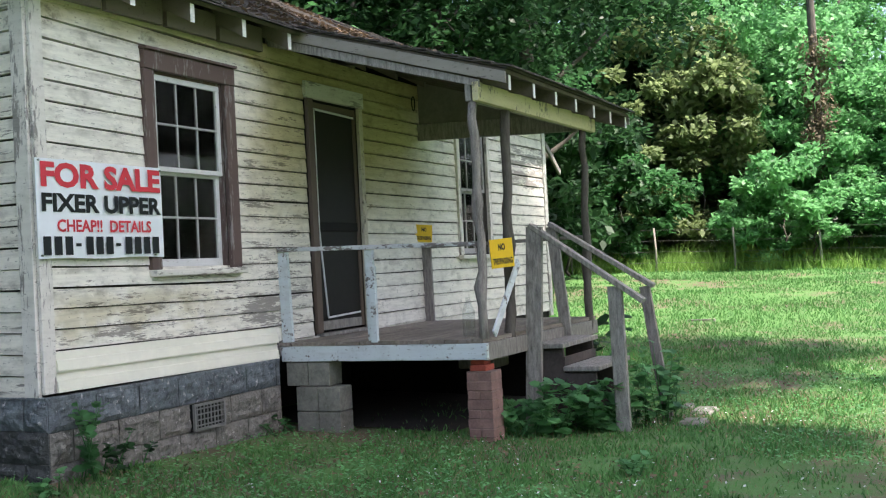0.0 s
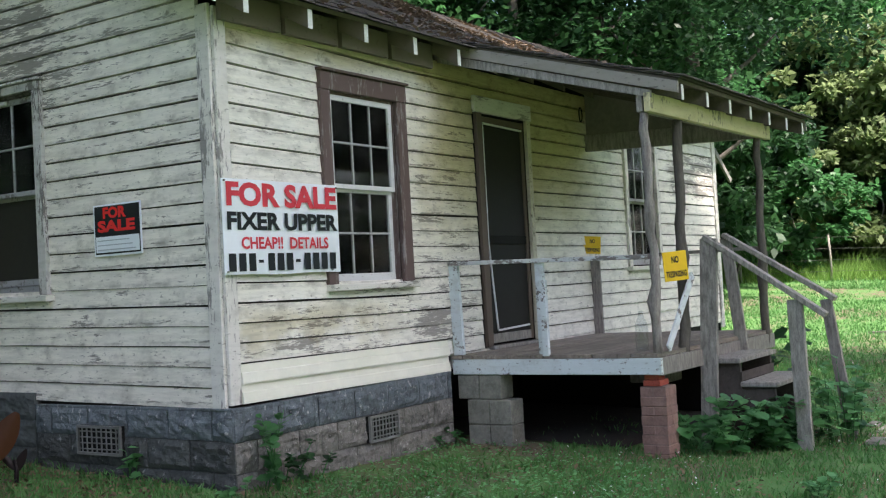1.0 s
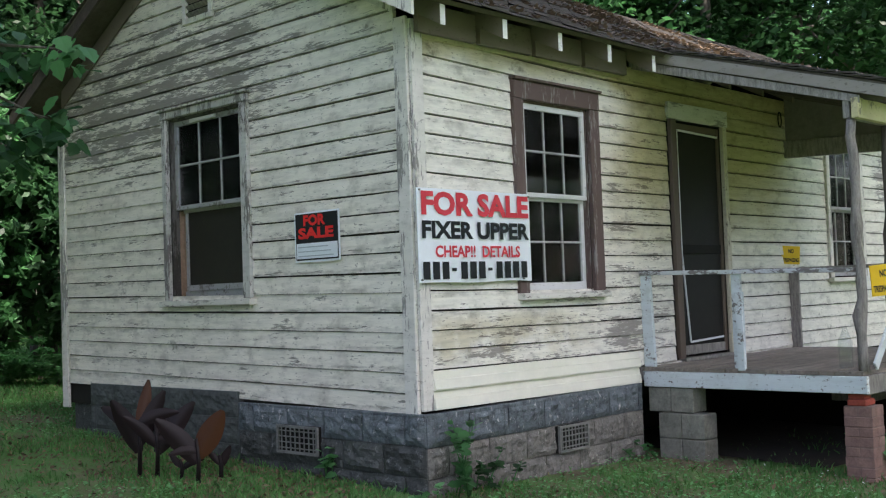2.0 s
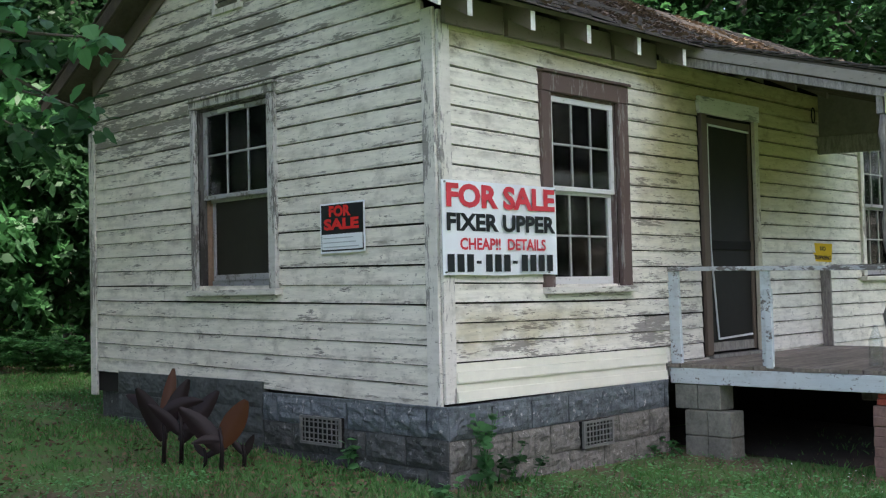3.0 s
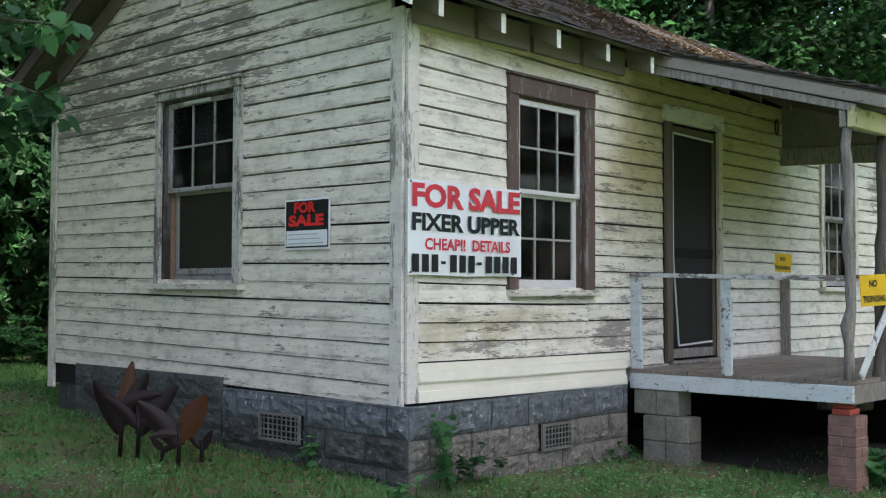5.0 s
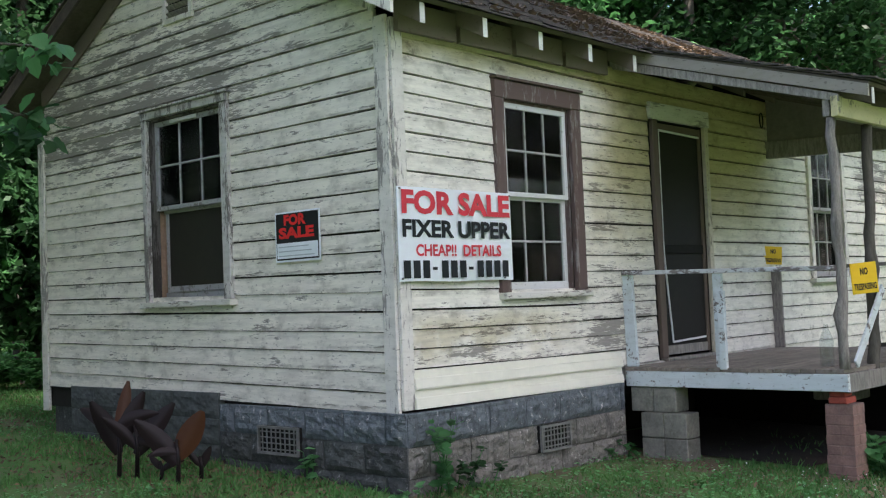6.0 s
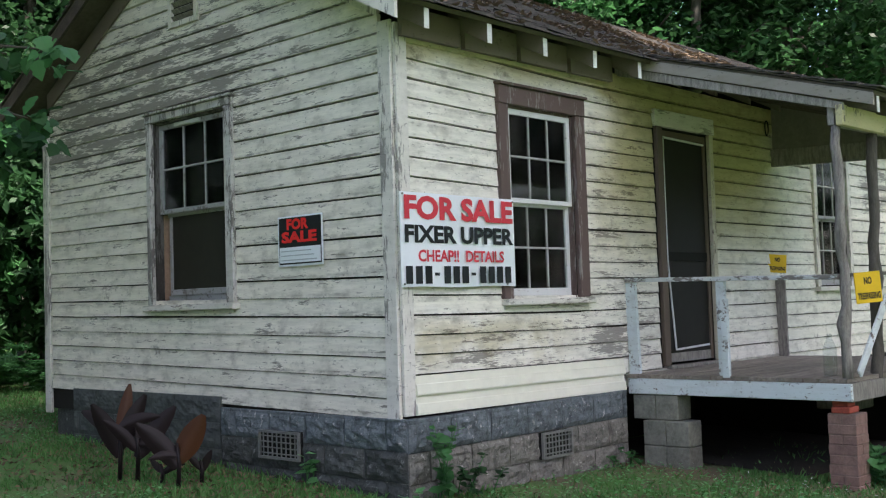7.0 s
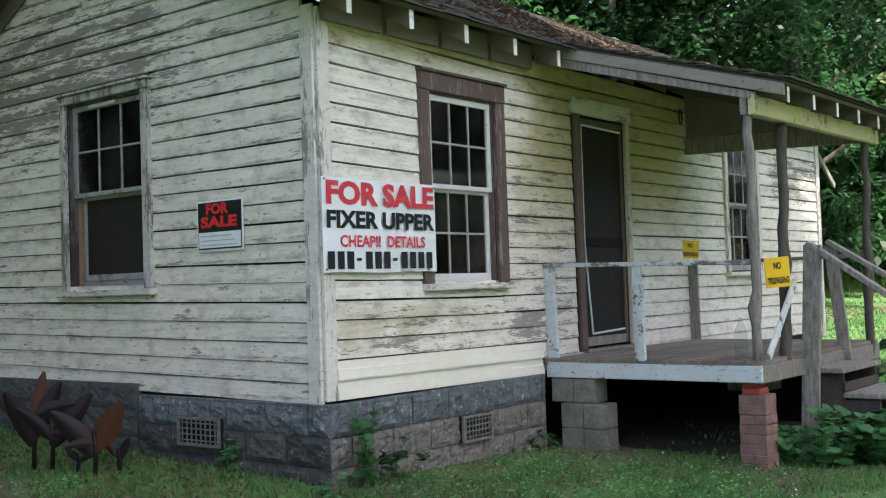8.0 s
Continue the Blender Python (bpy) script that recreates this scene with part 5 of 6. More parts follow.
def polar(deg, far):
    return EYE0[0] + far * math.cos(radians(deg)), EYE0[1] + far * math.sin(radians(deg))


def tree(kind, x, y, scale, turn, seed):
    z = float(ground_z(x, y))
    ob = thing("tree", TREE_LABEL[kind], "tree", "trees of the wood")
    for nm, me in (("trunk", TRUNKS[seed % 3]), ("crown", CROWNS[kind][seed % len(CROWNS[kind])])):
        p = new(nm, me)
        p.parent = ob
    ob.matrix_world = pose(x, y, z, 0, 0, turn) @ Matrix.Diagonal((scale, scale, scale, 1))


def shrub(kind, x, y, scale, turn, tall=1.0):
    z = float(ground_z(x, y))
    ob = thing("shrub", SHRUB_LABEL[kind], "shrub", "shrubs")
    for nm, me in (("stem", SHRUB_STEM), ("foliage", SHRUBS[kind])):
        p = new(nm, me)
        p.parent = ob
    ob.matrix_world = pose(x, y, z, 0, 0, turn) @ Matrix.Diagonal((scale, scale, scale * tall, 1))


pr_ = random.Random(21)
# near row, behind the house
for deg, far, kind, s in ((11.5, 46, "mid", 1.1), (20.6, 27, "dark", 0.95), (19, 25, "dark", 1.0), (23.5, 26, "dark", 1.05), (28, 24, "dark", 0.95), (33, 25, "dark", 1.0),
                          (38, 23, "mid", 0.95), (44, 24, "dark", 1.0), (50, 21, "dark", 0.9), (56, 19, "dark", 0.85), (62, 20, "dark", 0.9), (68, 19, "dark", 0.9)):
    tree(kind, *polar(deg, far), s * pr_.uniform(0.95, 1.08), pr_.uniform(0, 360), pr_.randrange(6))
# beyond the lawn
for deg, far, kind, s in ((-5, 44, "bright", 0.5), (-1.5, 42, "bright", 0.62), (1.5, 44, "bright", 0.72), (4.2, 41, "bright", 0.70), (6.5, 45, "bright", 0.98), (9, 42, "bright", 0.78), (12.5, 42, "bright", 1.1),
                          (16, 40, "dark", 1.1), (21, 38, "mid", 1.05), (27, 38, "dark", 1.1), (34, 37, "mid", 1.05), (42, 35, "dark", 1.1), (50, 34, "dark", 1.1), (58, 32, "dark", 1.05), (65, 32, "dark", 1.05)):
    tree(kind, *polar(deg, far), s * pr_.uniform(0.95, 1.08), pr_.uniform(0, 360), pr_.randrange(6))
for deg, far in ((-7, 60), (-2, 62), (3.5, 58), (8, 62), (13, 58), (18, 60), (24, 57), (31, 56), (38, 55), (46, 52), (54, 50), (62, 48)):
    tree("far", *polar(deg, far), pr_.uniform(0.48, 0.58) if deg < 11 else pr_.uniform(0.95, 1.2), pr_.uniform(0, 360), pr_.randrange(6))
# undergrowth along the fence and behind the house
for deg, far, kind, s, tall in ((-4, 34, "bright", 1.3, 1.0), (-1.5, 35, "bright", 1.4, 1.0), (0.6, 34, "bright", 1.2, 0.9), (2.4, 35.5, "bright", 1.5, 1.1), (4.0, 35, "bright", 1.3, 1.0), (5.6, 33.6, "bright", 1.1, 0.9),
                                (7.0, 33.2, "bright", 1.3, 1.25), (8.2, 34.5, "bright", 1.0, 0.9), (9.0, 39, "dark", 1.7, 1.2), (11.0, 39, "dark", 1.7, 1.2), (13.0, 38.5, "dark", 1.8, 1.2), (11.0, 36.5, "pale", 1.6, 1.2), (13.4, 36.8, "pale", 1.5, 1.15),
                                (12.2, 37.5, "pale", 1.8, 1.3), (15.0, 34, "mid", 1.5, 1.0), (17.5, 31, "dark", 1.6, 1.2), (20, 29, "dark", 1.6, 1.3), (3.0, 39, "bright", 2.0, 1.3), (5.5, 39.5, "bright", 2.0, 1.3), (0.0, 39.5, "bright", 2.0, 1.3), (-3, 39, "bright", 2.0, 1.3),
                                (7.5, 40, "bright", 2.0, 1.3), (14.3, 40, "dark", 2.2, 1.3), (16.8, 36, "dark", 2.0, 1.2)):
    shrub(kind, *polar(deg, far), s, pr_.uniform(0, 360), tall)
for deg, far, s, tall in ((-3.2, 37.5, 0.8, 0.8), (-0.6, 38.6, 1.0, 1.0), (2.0, 38, 1.0, 1.0), (3.9, 37.6, 0.9, 0.95), (6.3, 38.2, 1.1, 1.2), (8.4, 38.6, 1.05, 1.2)):
    shrub("edge", *polar(deg, far), s, pr_.uniform(0, 360), tall)
# leaf kinds here paint the shade beside the gable and its lit leaves
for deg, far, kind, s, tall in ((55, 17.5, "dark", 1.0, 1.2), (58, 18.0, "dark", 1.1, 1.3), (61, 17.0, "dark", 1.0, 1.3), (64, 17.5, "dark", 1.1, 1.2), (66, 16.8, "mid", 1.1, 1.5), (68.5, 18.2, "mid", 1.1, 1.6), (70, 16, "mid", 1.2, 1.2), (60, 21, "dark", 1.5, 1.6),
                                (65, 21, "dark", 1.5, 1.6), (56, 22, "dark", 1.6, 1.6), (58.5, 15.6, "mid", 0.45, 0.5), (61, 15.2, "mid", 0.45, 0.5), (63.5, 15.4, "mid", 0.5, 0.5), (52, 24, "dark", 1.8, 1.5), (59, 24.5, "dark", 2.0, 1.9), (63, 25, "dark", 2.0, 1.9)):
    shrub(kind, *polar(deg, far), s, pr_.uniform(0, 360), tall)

# shade trees round the front yard, whose canopies stand over the house
TALL_TRUNK = trunk_mesh("trunk", 22.0, 0.34, 6, 4)
SHADE = [crown_mesh("crown", 24.0, 5.4, 14.0, 110, 250, 0.32, s, M_LEAF_M) for s in (60, 61)]
THIN = crown_mesh("crown", 24.0, 5.4, 14.0, 80, 150, 0.34, 62, M_LEAF_M)
for x, y, s, tn in ((-3.4, -11.0, 1.0, 10), (1.4, -9.9, 1.0, 80), (6.8, -7.9, 0.58, 200), (-7.2, -6.6, 0.9, 140)):
    ob = thing("shade_tree", "tall shade tree in the front yard", "tree", "yard trees")
    for nm, me in (("trunk", TALL_TRUNK), ("crown", THIN if s < 1 else SHADE[tn % 20 // 10])):
        new(nm, me).parent = ob
    ob.matrix_world = pose(x, y, float(ground_z(x, y)), 0, 0, tn) @ Matrix.Diagonal((s, s, s, 1))

# unseen trees added on the gable's side to shade its far part
for x, y, s, tn in ((-9.0, 7.5, 0.9, 30), (-6.0, 11.5, 0.95, 120), (-4.9, 5.2, 0.72, 60), (-7.6, 2.2, 0.8, 90), (-3.6, 8.6, 0.75, 150)):
    tree("dark", x, y, s, tn, tn // 30)
# unseen trees added across the yard to cut sky light under the porch
for x, y, s, tn in ((10.5, -15.0, 0.95, 75), (15.5, -17.5, 1.05, 130), (21.0, -20.0, 1.0, 10)):
    tree("mid", x, y, s, tn, tn // 20)
# the wood goes on round the yard
RING = crown_mesh("crown", 15.0, 6.0, 0.6, 60, 70, 1.0, 70, M_LEAF_D)
for k in range(21):
    x, y = polar(78 + 13.3 * k, 46 + 5 * math.sin(k * 2.1))
    ob = thing("tree", "big leafy tree in the wood round the yard", "tree", "trees of the wood")
    for nm, me in (("trunk", TRUNKS[k % 3]), ("crown", RING)):
        new(nm, me).parent = ob
    ob.matrix_world = pose(x, y, float(ground_z(x, y)), 0, 0, 47 * k) @ Matrix.Diagonal((1.0, 1.0, 0.4 if k > 18 else 0.85 + 0.06 * (k % 4), 1))

# dead vine-wrapped trunk at the far wood's edge
vt = thing("dead_tree", "bare dead tree trunk wrapped in brown vines", "tree")
vx, vy = polar(4.95, 35.5)
vz = float(ground_z(vx, vy))
part("trunk", tube([(vx, vy, vz - 0.3), (vx + 0.1, vy + 0.1, vz + 4), (vx, vy + 0.15, vz + 8), (vx + 0.1, vy + 0.25, vz + 13)], [0.17, 0.14, 0.12, 0.09], 9), M_BARK, vt)
vv, vf = leaf_cloud([(vx - 0.1, vy + 0.1 + 0.12 * math.sin(k), vz + 3.0 + 0.28 * k) for k in range(13)], [0.55] * 13, 130, 0.15, 77, 0.9, 0.6)
me = fast_mesh("vine", vv, vf)
me.materials.append(M_VINE)
new("vine", me).parent = vt


# ---- fences ----
def fence(name_label, pts, height, wires):
    v = thing("wire_fence", name_label, "fence")
    tops = []
    for x, y in pts:
        z = float(ground_z(x, y))
        part("post", tube([(x, y, z - 0.2), (x + 0.02, y, z + height * 0.5), (x, y + 0.02, z + height)], [0.036, 0.034, 0.030], 7), M_GREYW, v)
        tops.append((x, y, z))
    for k in range(wires):
        h = height * (0.2 + 0.75 * k / max(1, wires - 1))
        for p, q in zip(tops, tops[1:]):
            part("wire", beam((p[0], p[1], p[2] + h), (q[0], q[1], q[2] + h), 0.008, 0.008, (0, 0, 1), 0), M_WIRE, v)


fence("old wire fence on wooden posts at the lawn's end", [polar(d, 32.2) for d in (-4, 1.1, 5.2, 9.3, 13.2, 17.5)], 1.25, 4)
fence("old wire fence on grey posts behind the house", [(-3.0, 11.4), (2.55, 10.3), (6.5, 9.5)], 1.45, 5)


# ---- overhanging branch beside the gable ----
def lobed_leaf(p, d, n, s):
    """A broad toothed leaf lying along d with normal n."""
    d, n = Vector(d).normalized(), Vector(n).normalized()
    w = d.cross(n).normalized()
    prof = ((0.0, 0.0), (0.10, 0.30), (0.30, 0.44), (0.48, 0.34), (0.60, 0.42), (0.80, 0.22), (1.0, 0.0))
    verts = [Vector(p) + d * (u * s) + n * (-0.12 * s * u * u) for u, _ in prof]
    out = [tuple(v) for v in verts]
    faces = []
    for sgn in (1, -1):
        b = len(out)
        out += [tuple(verts[i] + w * (sgn * h * s) + n * (0.14 * s * h)) for i, (_, h) in enumerate(prof)]
        faces += [(i, i + 1, b + i + 1, b + i) if sgn > 0 else (i, b + i, b + i + 1, i + 1) for i in range(6)]
    return out, faces


def overhang():
    v = thing("overhanging_tree", "broadleaf tree whose low branch hangs beside the gable", "tree")
    r = random.Random(12)
    tx, ty = -3.9, 1.9
    tz = float(ground_z(tx, ty))
    part("trunk", tube([(tx, ty, tz - 0.3), (tx + 0.03, ty, tz + 1.5), (tx, ty + 0.05, tz + 3.2), (tx - 0.1, ty + 0.1, tz + 6.0)], [0.17, 0.14, 0.12, 0.07], 9), M_BARK, v)
    tips = [(-2.20, 0.84, 2.72), (-2.02, 0.68, 2.74), (-2.10, 0.80, 2.36), (-2.30, 0.90, 2.20), (-2.42, 0.92, 2.55), (-2.45, 0.86, 2.82), (-2.02, 0.78, 2.30), (-2.6, 1.0, 2.4)]
    for k, tp in enumerate(tips):
        st = (tx, ty, tz + 2.3 + 0.12 * k)
        md = tuple((a + b) / 2 + (0.18 if i == 2 else r.uniform(-0.06, 0.06)) for i, (a, b) in enumerate(zip(st, tp)))
        part("branch", tube([st, md, tp], [0.03, 0.018, 0.005], 6), M_BARK, v)
        verts, faces = [], []
        for j in range(22):
            if k == 2 and j > 14:
                continue
            u = r.uniform(0.0, 0.16)
            p = Vector(tp) + Vector((r.uniform(-0.16, 0.10), r.uniform(-0.12, 0.12), r.uniform(-0.12, 0.12)))
            a = r.uniform(0, math.tau)
            lv, lf = lobed_leaf(p, (math.cos(a) * 0.6, math.sin(a) * 0.6, r.uniform(-1.1, 0.1)), (r.uniform(-0.7, 0.3), r.uniform(-0.9, 0.2), 0.9), r.uniform(0.065, 0.13))
            b = len(verts)
            verts += lv
            faces += [tuple(i + b for i in f) for f in lf]
        leaves = mesh_part("leaves", verts, faces, M_LEAF_M if k % 3 else M_LEAF_D, v)
        leaves["kind"] = "stuff"
    cv, cf = leaf_cloud([(tx + r.gauss(-0.1, 1.3), ty + r.gauss(1.6, 1.3), tz + r.uniform(4.3, 8.8)) for _ in range(90)], [0.75] * 90, 120, 0.17, 91)
    me = fast_mesh("crown", cv, cf)
    me.materials.append(M_LEAF_M)
    new("crown", me).parent = v


overhang()


# ---- cannas ----
def big_leaf(base, direction, length, width, bend, face):
    """A paddle leaf that rises from base and arches over, its blade turned towards face."""
    d = Vector(direction).normalized()
    w = d.cross(Vector(face)).normalized()
    verts, faces = [], []
    n = 8
    p = Vector(base)
    for i in range(n + 1):
        u = i / n
        h = width * (math.sin(math.pi * min(1, u * 0.90 + 0.07)) ** 0.65) * 1.05 * (1 - 0.15 * u)
        nrm = w.cross(d).normalized()
        for s in (-1, -0.45, 0, 0.45, 1):
            verts.append(tuple(p + w * (s * h / 2) + nrm * (abs(s) * h * 0.16) * -1))
        d = (d + Vector((0, 0, -bend / n))).normalized()
        p = p + d * (length / n)
    for i in range(n):
        for j in range(4):
            b = 5 * i + j
            faces.append((b, b + 1, b + 6, b + 5))
    return verts, faces


def canna(x, y, height, leaves, label, seed):
    v = thing("canna_plant", label, "plant", "canna plants")
    r = random.Random(seed)
    z = float(ground_z(x, y))
    part("stalk", tube([(x, y, z - 0.03), (x + 0.01, y, z + height * 0.35), (x, y + 0.01, z + height * 0.62)], [0.018, 0.015, 0.010], 7), M_CANNA, v)
    for k, (az, up, ln, wd, bend, orange) in enumerate(leaves):
        d = (math.cos(radians(az)) * (1 - up), math.sin(radians(az)) * (1 - up), up)
        lv, lf = big_leaf((x, y, z + height * (0.28 + 0.08 * k)), d, ln, wd, bend, (-0.57 + r.uniform(-0.35, 0.35), -0.80 + r.uniform(-0.35, 0.35), 0.25))
        ob = mesh_part("leaf", lv, lf, M_CANNAO if orange else M_CANNA, v, "leaf coloured orange as if backlit" if orange else "")
        ob.data.polygons.foreach_set("use_smooth", [True] * len(lf))


canna(-0.88, 1.96, 0.62, ((140, 0.72, 0.42, 0.15, 0.35, False), (330, 0.70, 0.42, 0.13, 0.2, False), (10, 0.80, 0.42, 0.10, 0.05, True), (120, 0.5, 0.34, 0.12, 0.5, False), (320, 0.42, 0.30, 0.10, 0.7, False)), "tall dark purple canna plant by the foundation", 1)
canna(-0.80, 1.86, 0.60, ((325, 0.62, 0.44, 0.14, 0.3, False), (150, 0.6, 0.32, 0.09, 0.5, False), (300, 0.2, 0.22, 0.08, 0.9, False), (20, 0.5, 0.24, 0.08, 0.8, False)), "dark purple canna plant with arching leaves", 2)
canna(-0.75, 1.43, 0.50, ((140, 0.62, 0.42, 0.15, 0.5, False), (318, 0.66, 0.36, 0.17, 0.15, True), (150, 0.3, 0.2, 0.07, 0.8, False)), "dark canna plant with one leaf coloured orange as if backlit", 3)
canna(-0.53, 1.48, 0.26, ((320, 0.7, 0.17, 0.06, 0.2, False), (140, 0.6, 0.15, 0.05, 0.3, False)), "small dark canna shoot by the foundation", 4)
canna(-0.72, 1.68, 0.22, ((320, 0.5, 0.18, 0.05, 0.8, False), (130, 0.6, 0.12, 0.05, 0.3, False)), "small dark canna shoot among taller ones", 5)


# ---- weeds ----
def weed(x, y, height, stems, per, size, material, label, seed, spread=0.14, name="weed"):
    v = thing(name, label, "plant", "weeds")
    r = random.Random(seed)
    z = float(ground_z(x, y))
    verts, faces = [], []
    for k in range(stems):
        a = r.uniform(0, math.tau)
        sx, sy = x + r.uniform(-spread, spread) * 0.7, y + r.uniform(-spread, spread) * 0.7
        h = height * r.uniform(0.55, 1.0)
        tip = (sx + math.cos(a) * spread * 0.8, sy + math.sin(a) * spread * 0.8, z + h)
        part("stem", tube([(sx, sy, z - 0.02), ((sx + tip[0]) / 2, (sy + tip[1]) / 2, z + h * 0.55), tip], [0.005, 0.004, 0.002], 5), M_LEAF_M, v)
        for j in range(per):
            u = r.uniform(0.15, 1.0)
            p = Vector((sx, sy, z)).lerp(Vector(tip), u)
            b = r.uniform(0, math.tau)
            lv, lf = lobed_leaf(p, (math.cos(b), math.sin(b), r.uniform(-0.3, 0.7)), (r.uniform(-0.5, 0.2), r.uniform(-0.6, 0.2), 1.0), size * r.uniform(0.6, 1.25))
            o = len(verts)
            verts += lv
            faces += [tuple(i + o for i in f) for f in lf]
    ob = mesh_part("leaves", verts, faces, material, v)
    ob["kind"] = "stuff"


weed(0.12, -0.24, 0.52, 6, 13, 0.075, M_LEAF_M, "leafy green weed growing against the foundation corner", 1, 0.16)
weed(0.42, -0.20, 0.30, 5, 10, 0.06, M_LEAF_D, "low dark green weed by the foundation", 2, 0.14)
weed(-0.12, 0.83, 0.24, 3, 6, 0.085, M_LEAF_B, "bright green weed under the crawl vent", 3, 0.06)
weed(-0.30, -0.35, 0.16, 4, 8, 0.06, M_LEAF_B, "small bright weed in front of the corner", 4, 0.08)
weed(3.15, -2.10, 0.42, 11, 18, 0.10, M_LEAF_B, "broad-leaved weeds crowding the steps", 5, 0.30)
weed(3.30, -2.35, 0.36, 13, 18, 0.085, M_LEAF_M, "dark leafy weeds in front of the steps", 6, 0.30)
weed(3.55, -2.55, 0.44, 10, 15, 0.12, M_LEAF_B, "large-leaved weed beside the stair post", 7, 0.22)
weed(3.05, -1.98, 0.34, 6, 10, 0.10, M_LEAF_B, "pale green weed between pier and steps", 8, 0.18)
weed(3.85, -2.78, 0.75, 8, 14, 0.085, M_LEAF_B, "bright vine climbing the stair post", 9, 0.14, "vine")
weed(4.30, -2.78, 0.62, 6, 12, 0.10, M_LEAF_M, "vine tangled round the far stair post", 10, 0.14, "vine")
weed(3.75, -2.45, 0.30, 8, 12, 0.08, M_LEAF_D, "dark weeds under the lower tread", 11, 0.25)
weed(5.60, -1.75, 0.85, 6, 9, 0.16, M_LEAF_D, "tall dark broad-leaved plant past the porch", 12, 0.20)
weed(2.30, -0.15, 0.16, 6, 9, 0.05, M_LEAF_M, "low weeds along the block wall", 13, 0.25)
weed(2.75, -1.95, 0.22, 5, 6, 0.05, M_LEAF_M, "thin weeds at the foot of the brick pier", 14, 0.15)
weed(1.60, -3.25, 0.16, 5, 9, 0.06, M_LEAF_B, "small rosette weed in the lawn", 15, 0.10)

# ---- flat stones and a board by the steps ----
for x, y, w, d_, lab in ((4.15, -3.02, 0.30, 0.22, "pale flat stepping stone sunk in the grass"), (4.9, -2.95, 0.36, 0.2, "pale flat concrete slab by the steps"), (5.15, -2.75, 0.22, 0.10, "short grey block beside the steps")):
    z = float(ground_z(x, y))
    s = thing("stepping_stone", lab, "stone", "stones by the steps")
    bm = boxed(x - w / 2, x + w / 2, y - d_ / 2, y + d_ / 2, z - 0.06, z + 0.035, 0.02)
    part("slab", bm, M_CMU, s)
plank = thing("white_board", "weathered white board lying in the far lawn", "board")
bx, by = polar(10.2, 18.5)
part("board", boxed(bx - 0.04, bx + 0.04, by - 0.22, by + 0.22, float(ground_z(bx, by)) - 0.02, float(ground_z(bx, by)) + 0.035, 0.005), M_CMU, plank)


# ---- grass ----
def value_noise(x, y, s, seed):
    r = np.random.default_rng(seed)
    g = r.random((64, 64))
    u, w = x * s + 1000.0, y * s + 1000.0
    i, j = np.floor(u).astype(int), np.floor(w).astype(int)
    fu, fw = u - i, w - j
    fu, fw = fu * fu * (3 - 2 * fu), fw * fw * (3 - 2 * fw)
    a = g[i % 64, j % 64] * (1 - fu) + g[(i + 1) % 64, j % 64] * fu
    b = g[i % 64, (j + 1) % 64] * (1 - fu) + g[(i + 1) % 64, (j + 1) % 64] * fu
    return a * (1 - fw) + b * fw


def scatter(n, far0, far1, power, seed, deg0=-5.0, deg1=68.0):
    r = np.random.default_rng(seed)
    d = far0 + (far1 - far0) * r.random(n) ** power
    a = np.radians(r.uniform(deg0, deg1, n))
    x, y = EYE0[0] + d * np.cos(a), EYE0[1] + d * np.sin(a)
    house = (x > -0.03) & (x < HX) & (y > -0.09) & (y < HY)
    under = (x > PX0 + 0.25) & (x < PX1) & (y > PY + 0.3) & (y < 0)
    ok = ~house & ~(under & (r.random(n) < 0.85))
    return x[ok], y[ok], d[ok], r


def grass(name, n, far0, far1, power, seed, h0, h1, w0, material, label, keep=0.46):
    x, y, d, r = scatter(n, far0, far1, power, seed)
    patch = 0.6 * value_noise(x, y, 0.55, 1) + 0.4 * value_noise(x, y, 2.1, 2)
    bare = np.clip((y - 0.5) / 3.0, 0, 1) * (x < 1.5) * 0.08
    ok = (patch > keep + bare) | (r.random(len(x)) < 0.2 - 0.5 * bare)
    x, y, d, patch = x[ok], y[ok], d[ok], patch[ok]
    m = len(x)
    h = (h0 + (h1 - h0) * r.random(m) ** 2) * (0.6 + 0.8 * patch) * (1 + d / 45)
    w = w0 * (0.7 + 0.6 * r.random(m)) * (1 + d / 9)
    a = r.uniform(0, math.tau, m)
    lean = r.normal(0, 0.45, (m, 2)) * h[:, None]
    z = ground_z(x, y) - 0.008
    p = np.stack([x, y, z], 1)
    s = np.stack([np.cos(a) * w, np.sin(a) * w, np.zeros(m)], 1)
    mid = p + np.stack([lean[:, 0] * 0.35, lean[:, 1] * 0.35, h * 0.6], 1)
    tip = p + np.stack([lean[:, 0], lean[:, 1], h], 1)
    if far0 > 10:
        v, f = np.stack([p - s, p + s, tip], 1).reshape(-1, 3), np.arange(3 * m).reshape(-1, 3)
    else:
        v, f = np.stack([p - s, p + s, mid + s * 0.7, tip, mid - s * 0.7], 1).reshape(-1, 3), np.arange(5 * m).reshape(-1, 5)
    me = fast_mesh(name, v, f)
    me.materials.append(material)
    return tagged(new(name, me), label, "grass", kind="stuff")


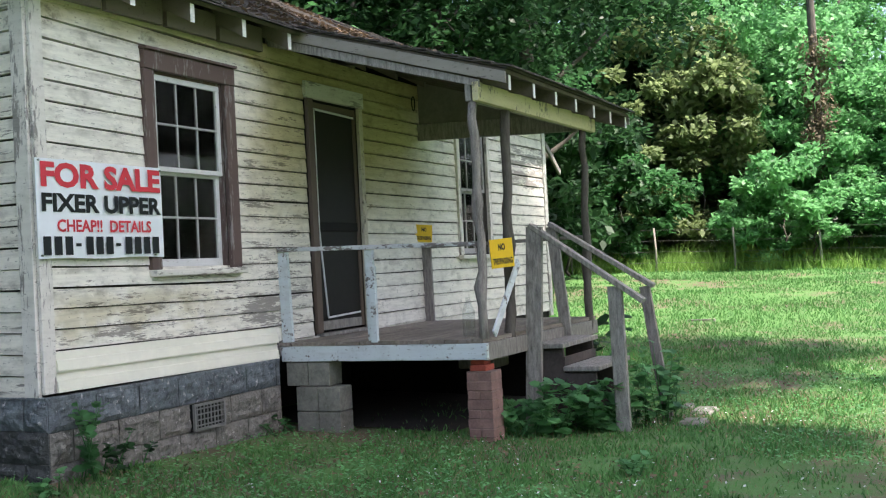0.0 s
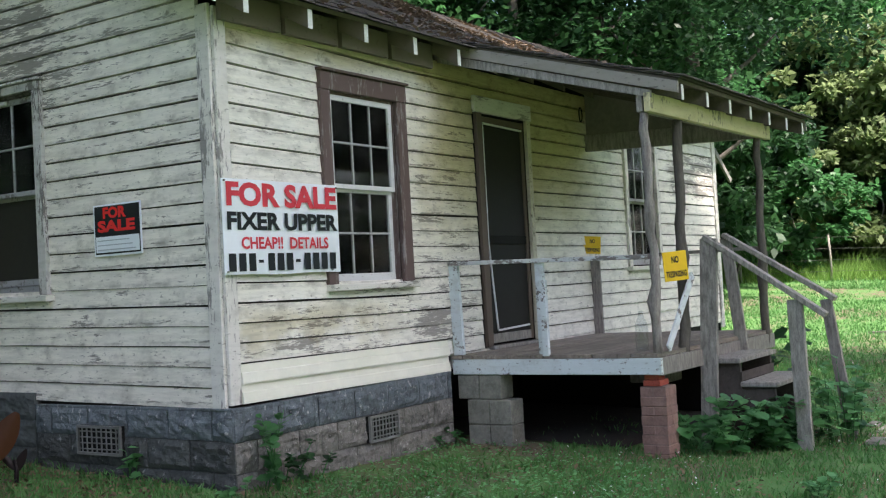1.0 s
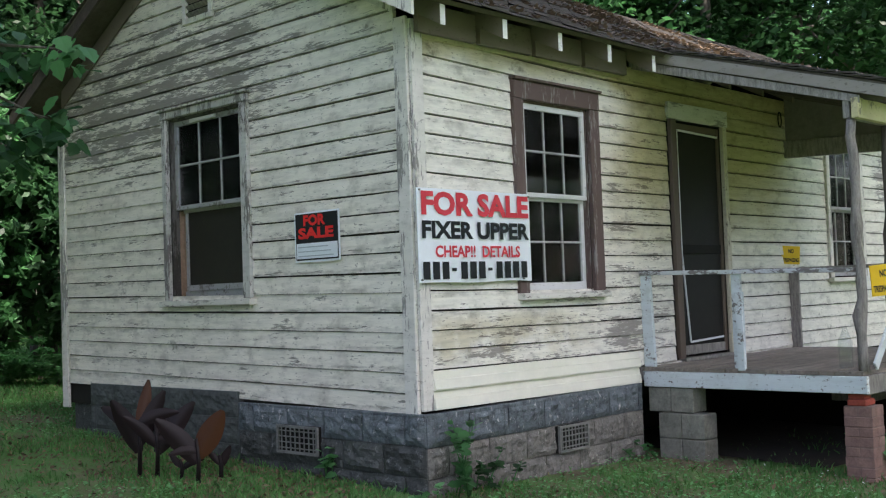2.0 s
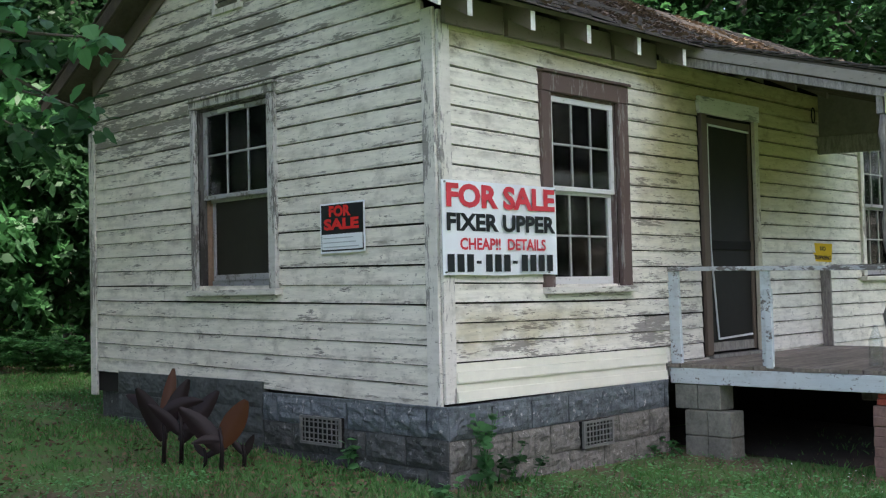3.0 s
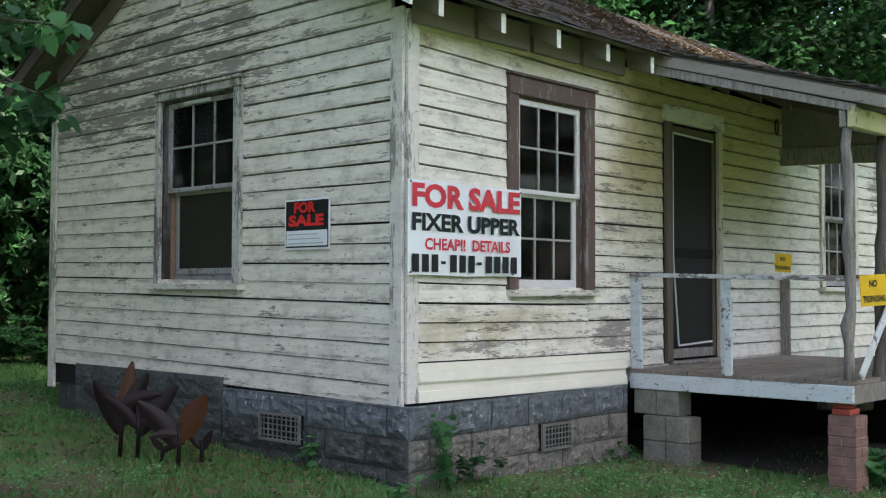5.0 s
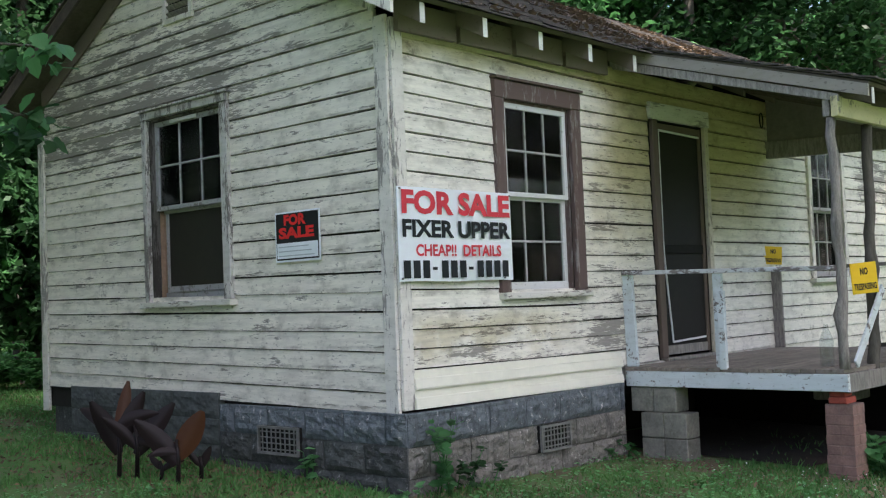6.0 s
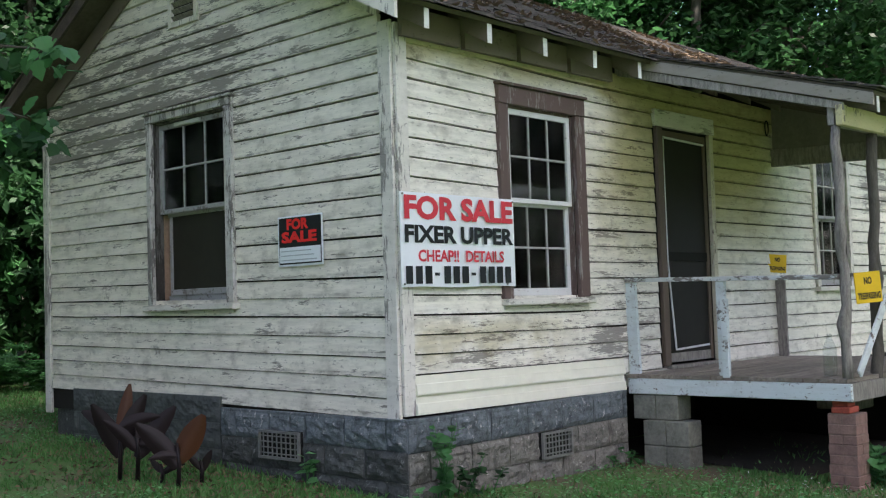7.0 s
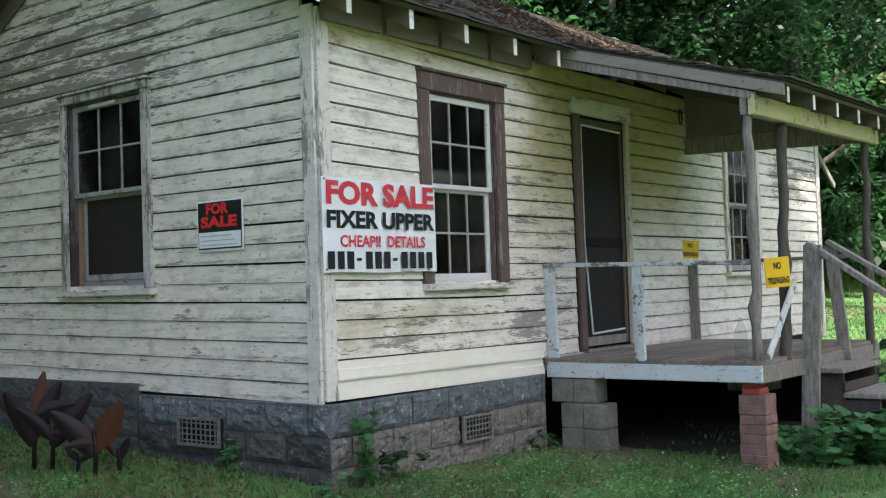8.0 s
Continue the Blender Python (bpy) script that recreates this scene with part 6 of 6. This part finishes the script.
grass("grass", 150000, 4.6, 15.0, 1.3, 5, 0.012, 0.060, 0.003, M_GRASS, "short patchy lawn grass round the house")
grass("dry_grass", 42000, 4.6, 15.0, 1.3, 15, 0.010, 0.045, 0.0026, M_STRAW, "dry straw-coloured blades among the lawn grass", 0.52)
grass("grass", 220000, 12.0, 40.0, 1.1, 6, 0.02, 0.06, 0.004, M_GRASS, "lawn grass running to the far fence", 0.34)
grass("tall_grass", 34000, 31.8, 36.5, 1.0, 7, 0.12, 0.35, 0.003, M_TALL, "tall bright unmown grass beyond the fence", 0.2)


def bits(name, n, far0, far1, seed, size, material, label, lo, lift, deg0=-5.0, deg1=68.0):
    """Small flat scraps on the lawn: clover heads or dead leaves."""
    x, y, d, r = scatter(n, far0, far1, 1.2, seed, deg0, deg1)
    ok = (value_noise(x, y, 0.7, seed) > lo) & ~((x > PX0) & (x < PX1) & (y > PY) & (y < 0.1))
    x, y = x[ok], y[ok]
    m = len(x)
    a = r.uniform(0, math.tau, m)
    s = size * r.uniform(0.6, 1.4, m)
    p = np.stack([x, y, ground_z(x, y) + lift * r.uniform(0.4, 1.0, m)], 1)
    u = np.stack([np.cos(a) * s, np.sin(a) * s, r.normal(0, 0.3, m) * s], 1)
    w = np.stack([-np.sin(a) * s, np.cos(a) * s, r.normal(0, 0.3, m) * s], 1) * 0.6
    v = np.stack([p - u, p + w, p + u, p - w], 1).reshape(-1, 3)
    me = fast_mesh(name, v, np.arange(4 * m).reshape(-1, 4))
    me.materials.append(material)
    tagged(new(name, me), label, name.replace("_", " "), kind="stuff")


bits("clover_flowers", 2000, 5.0, 18.0, 31, 0.009, M_SASH, "white clover heads scattered in the lawn", 0.5, 0.07, -5.0, 30.0)
bits("dead_leaves", 9000, 5.0, 16.0, 32, 0.018, M_LITTER, "brown dead leaves scattered on the ground", 0.35, 0.03)
bits("clover_leaves", 26000, 4.8, 13.0, 33, 0.016, M_LEAF_B, "low clover leaves among the grass", 0.42, 0.05)
bits("dead_leaves", 7000, 6.0, 17.0, 35, 0.022, M_LITTER, "thick brown leaf litter beside the gable", 0.25, 0.02, 44.0, 68.0)
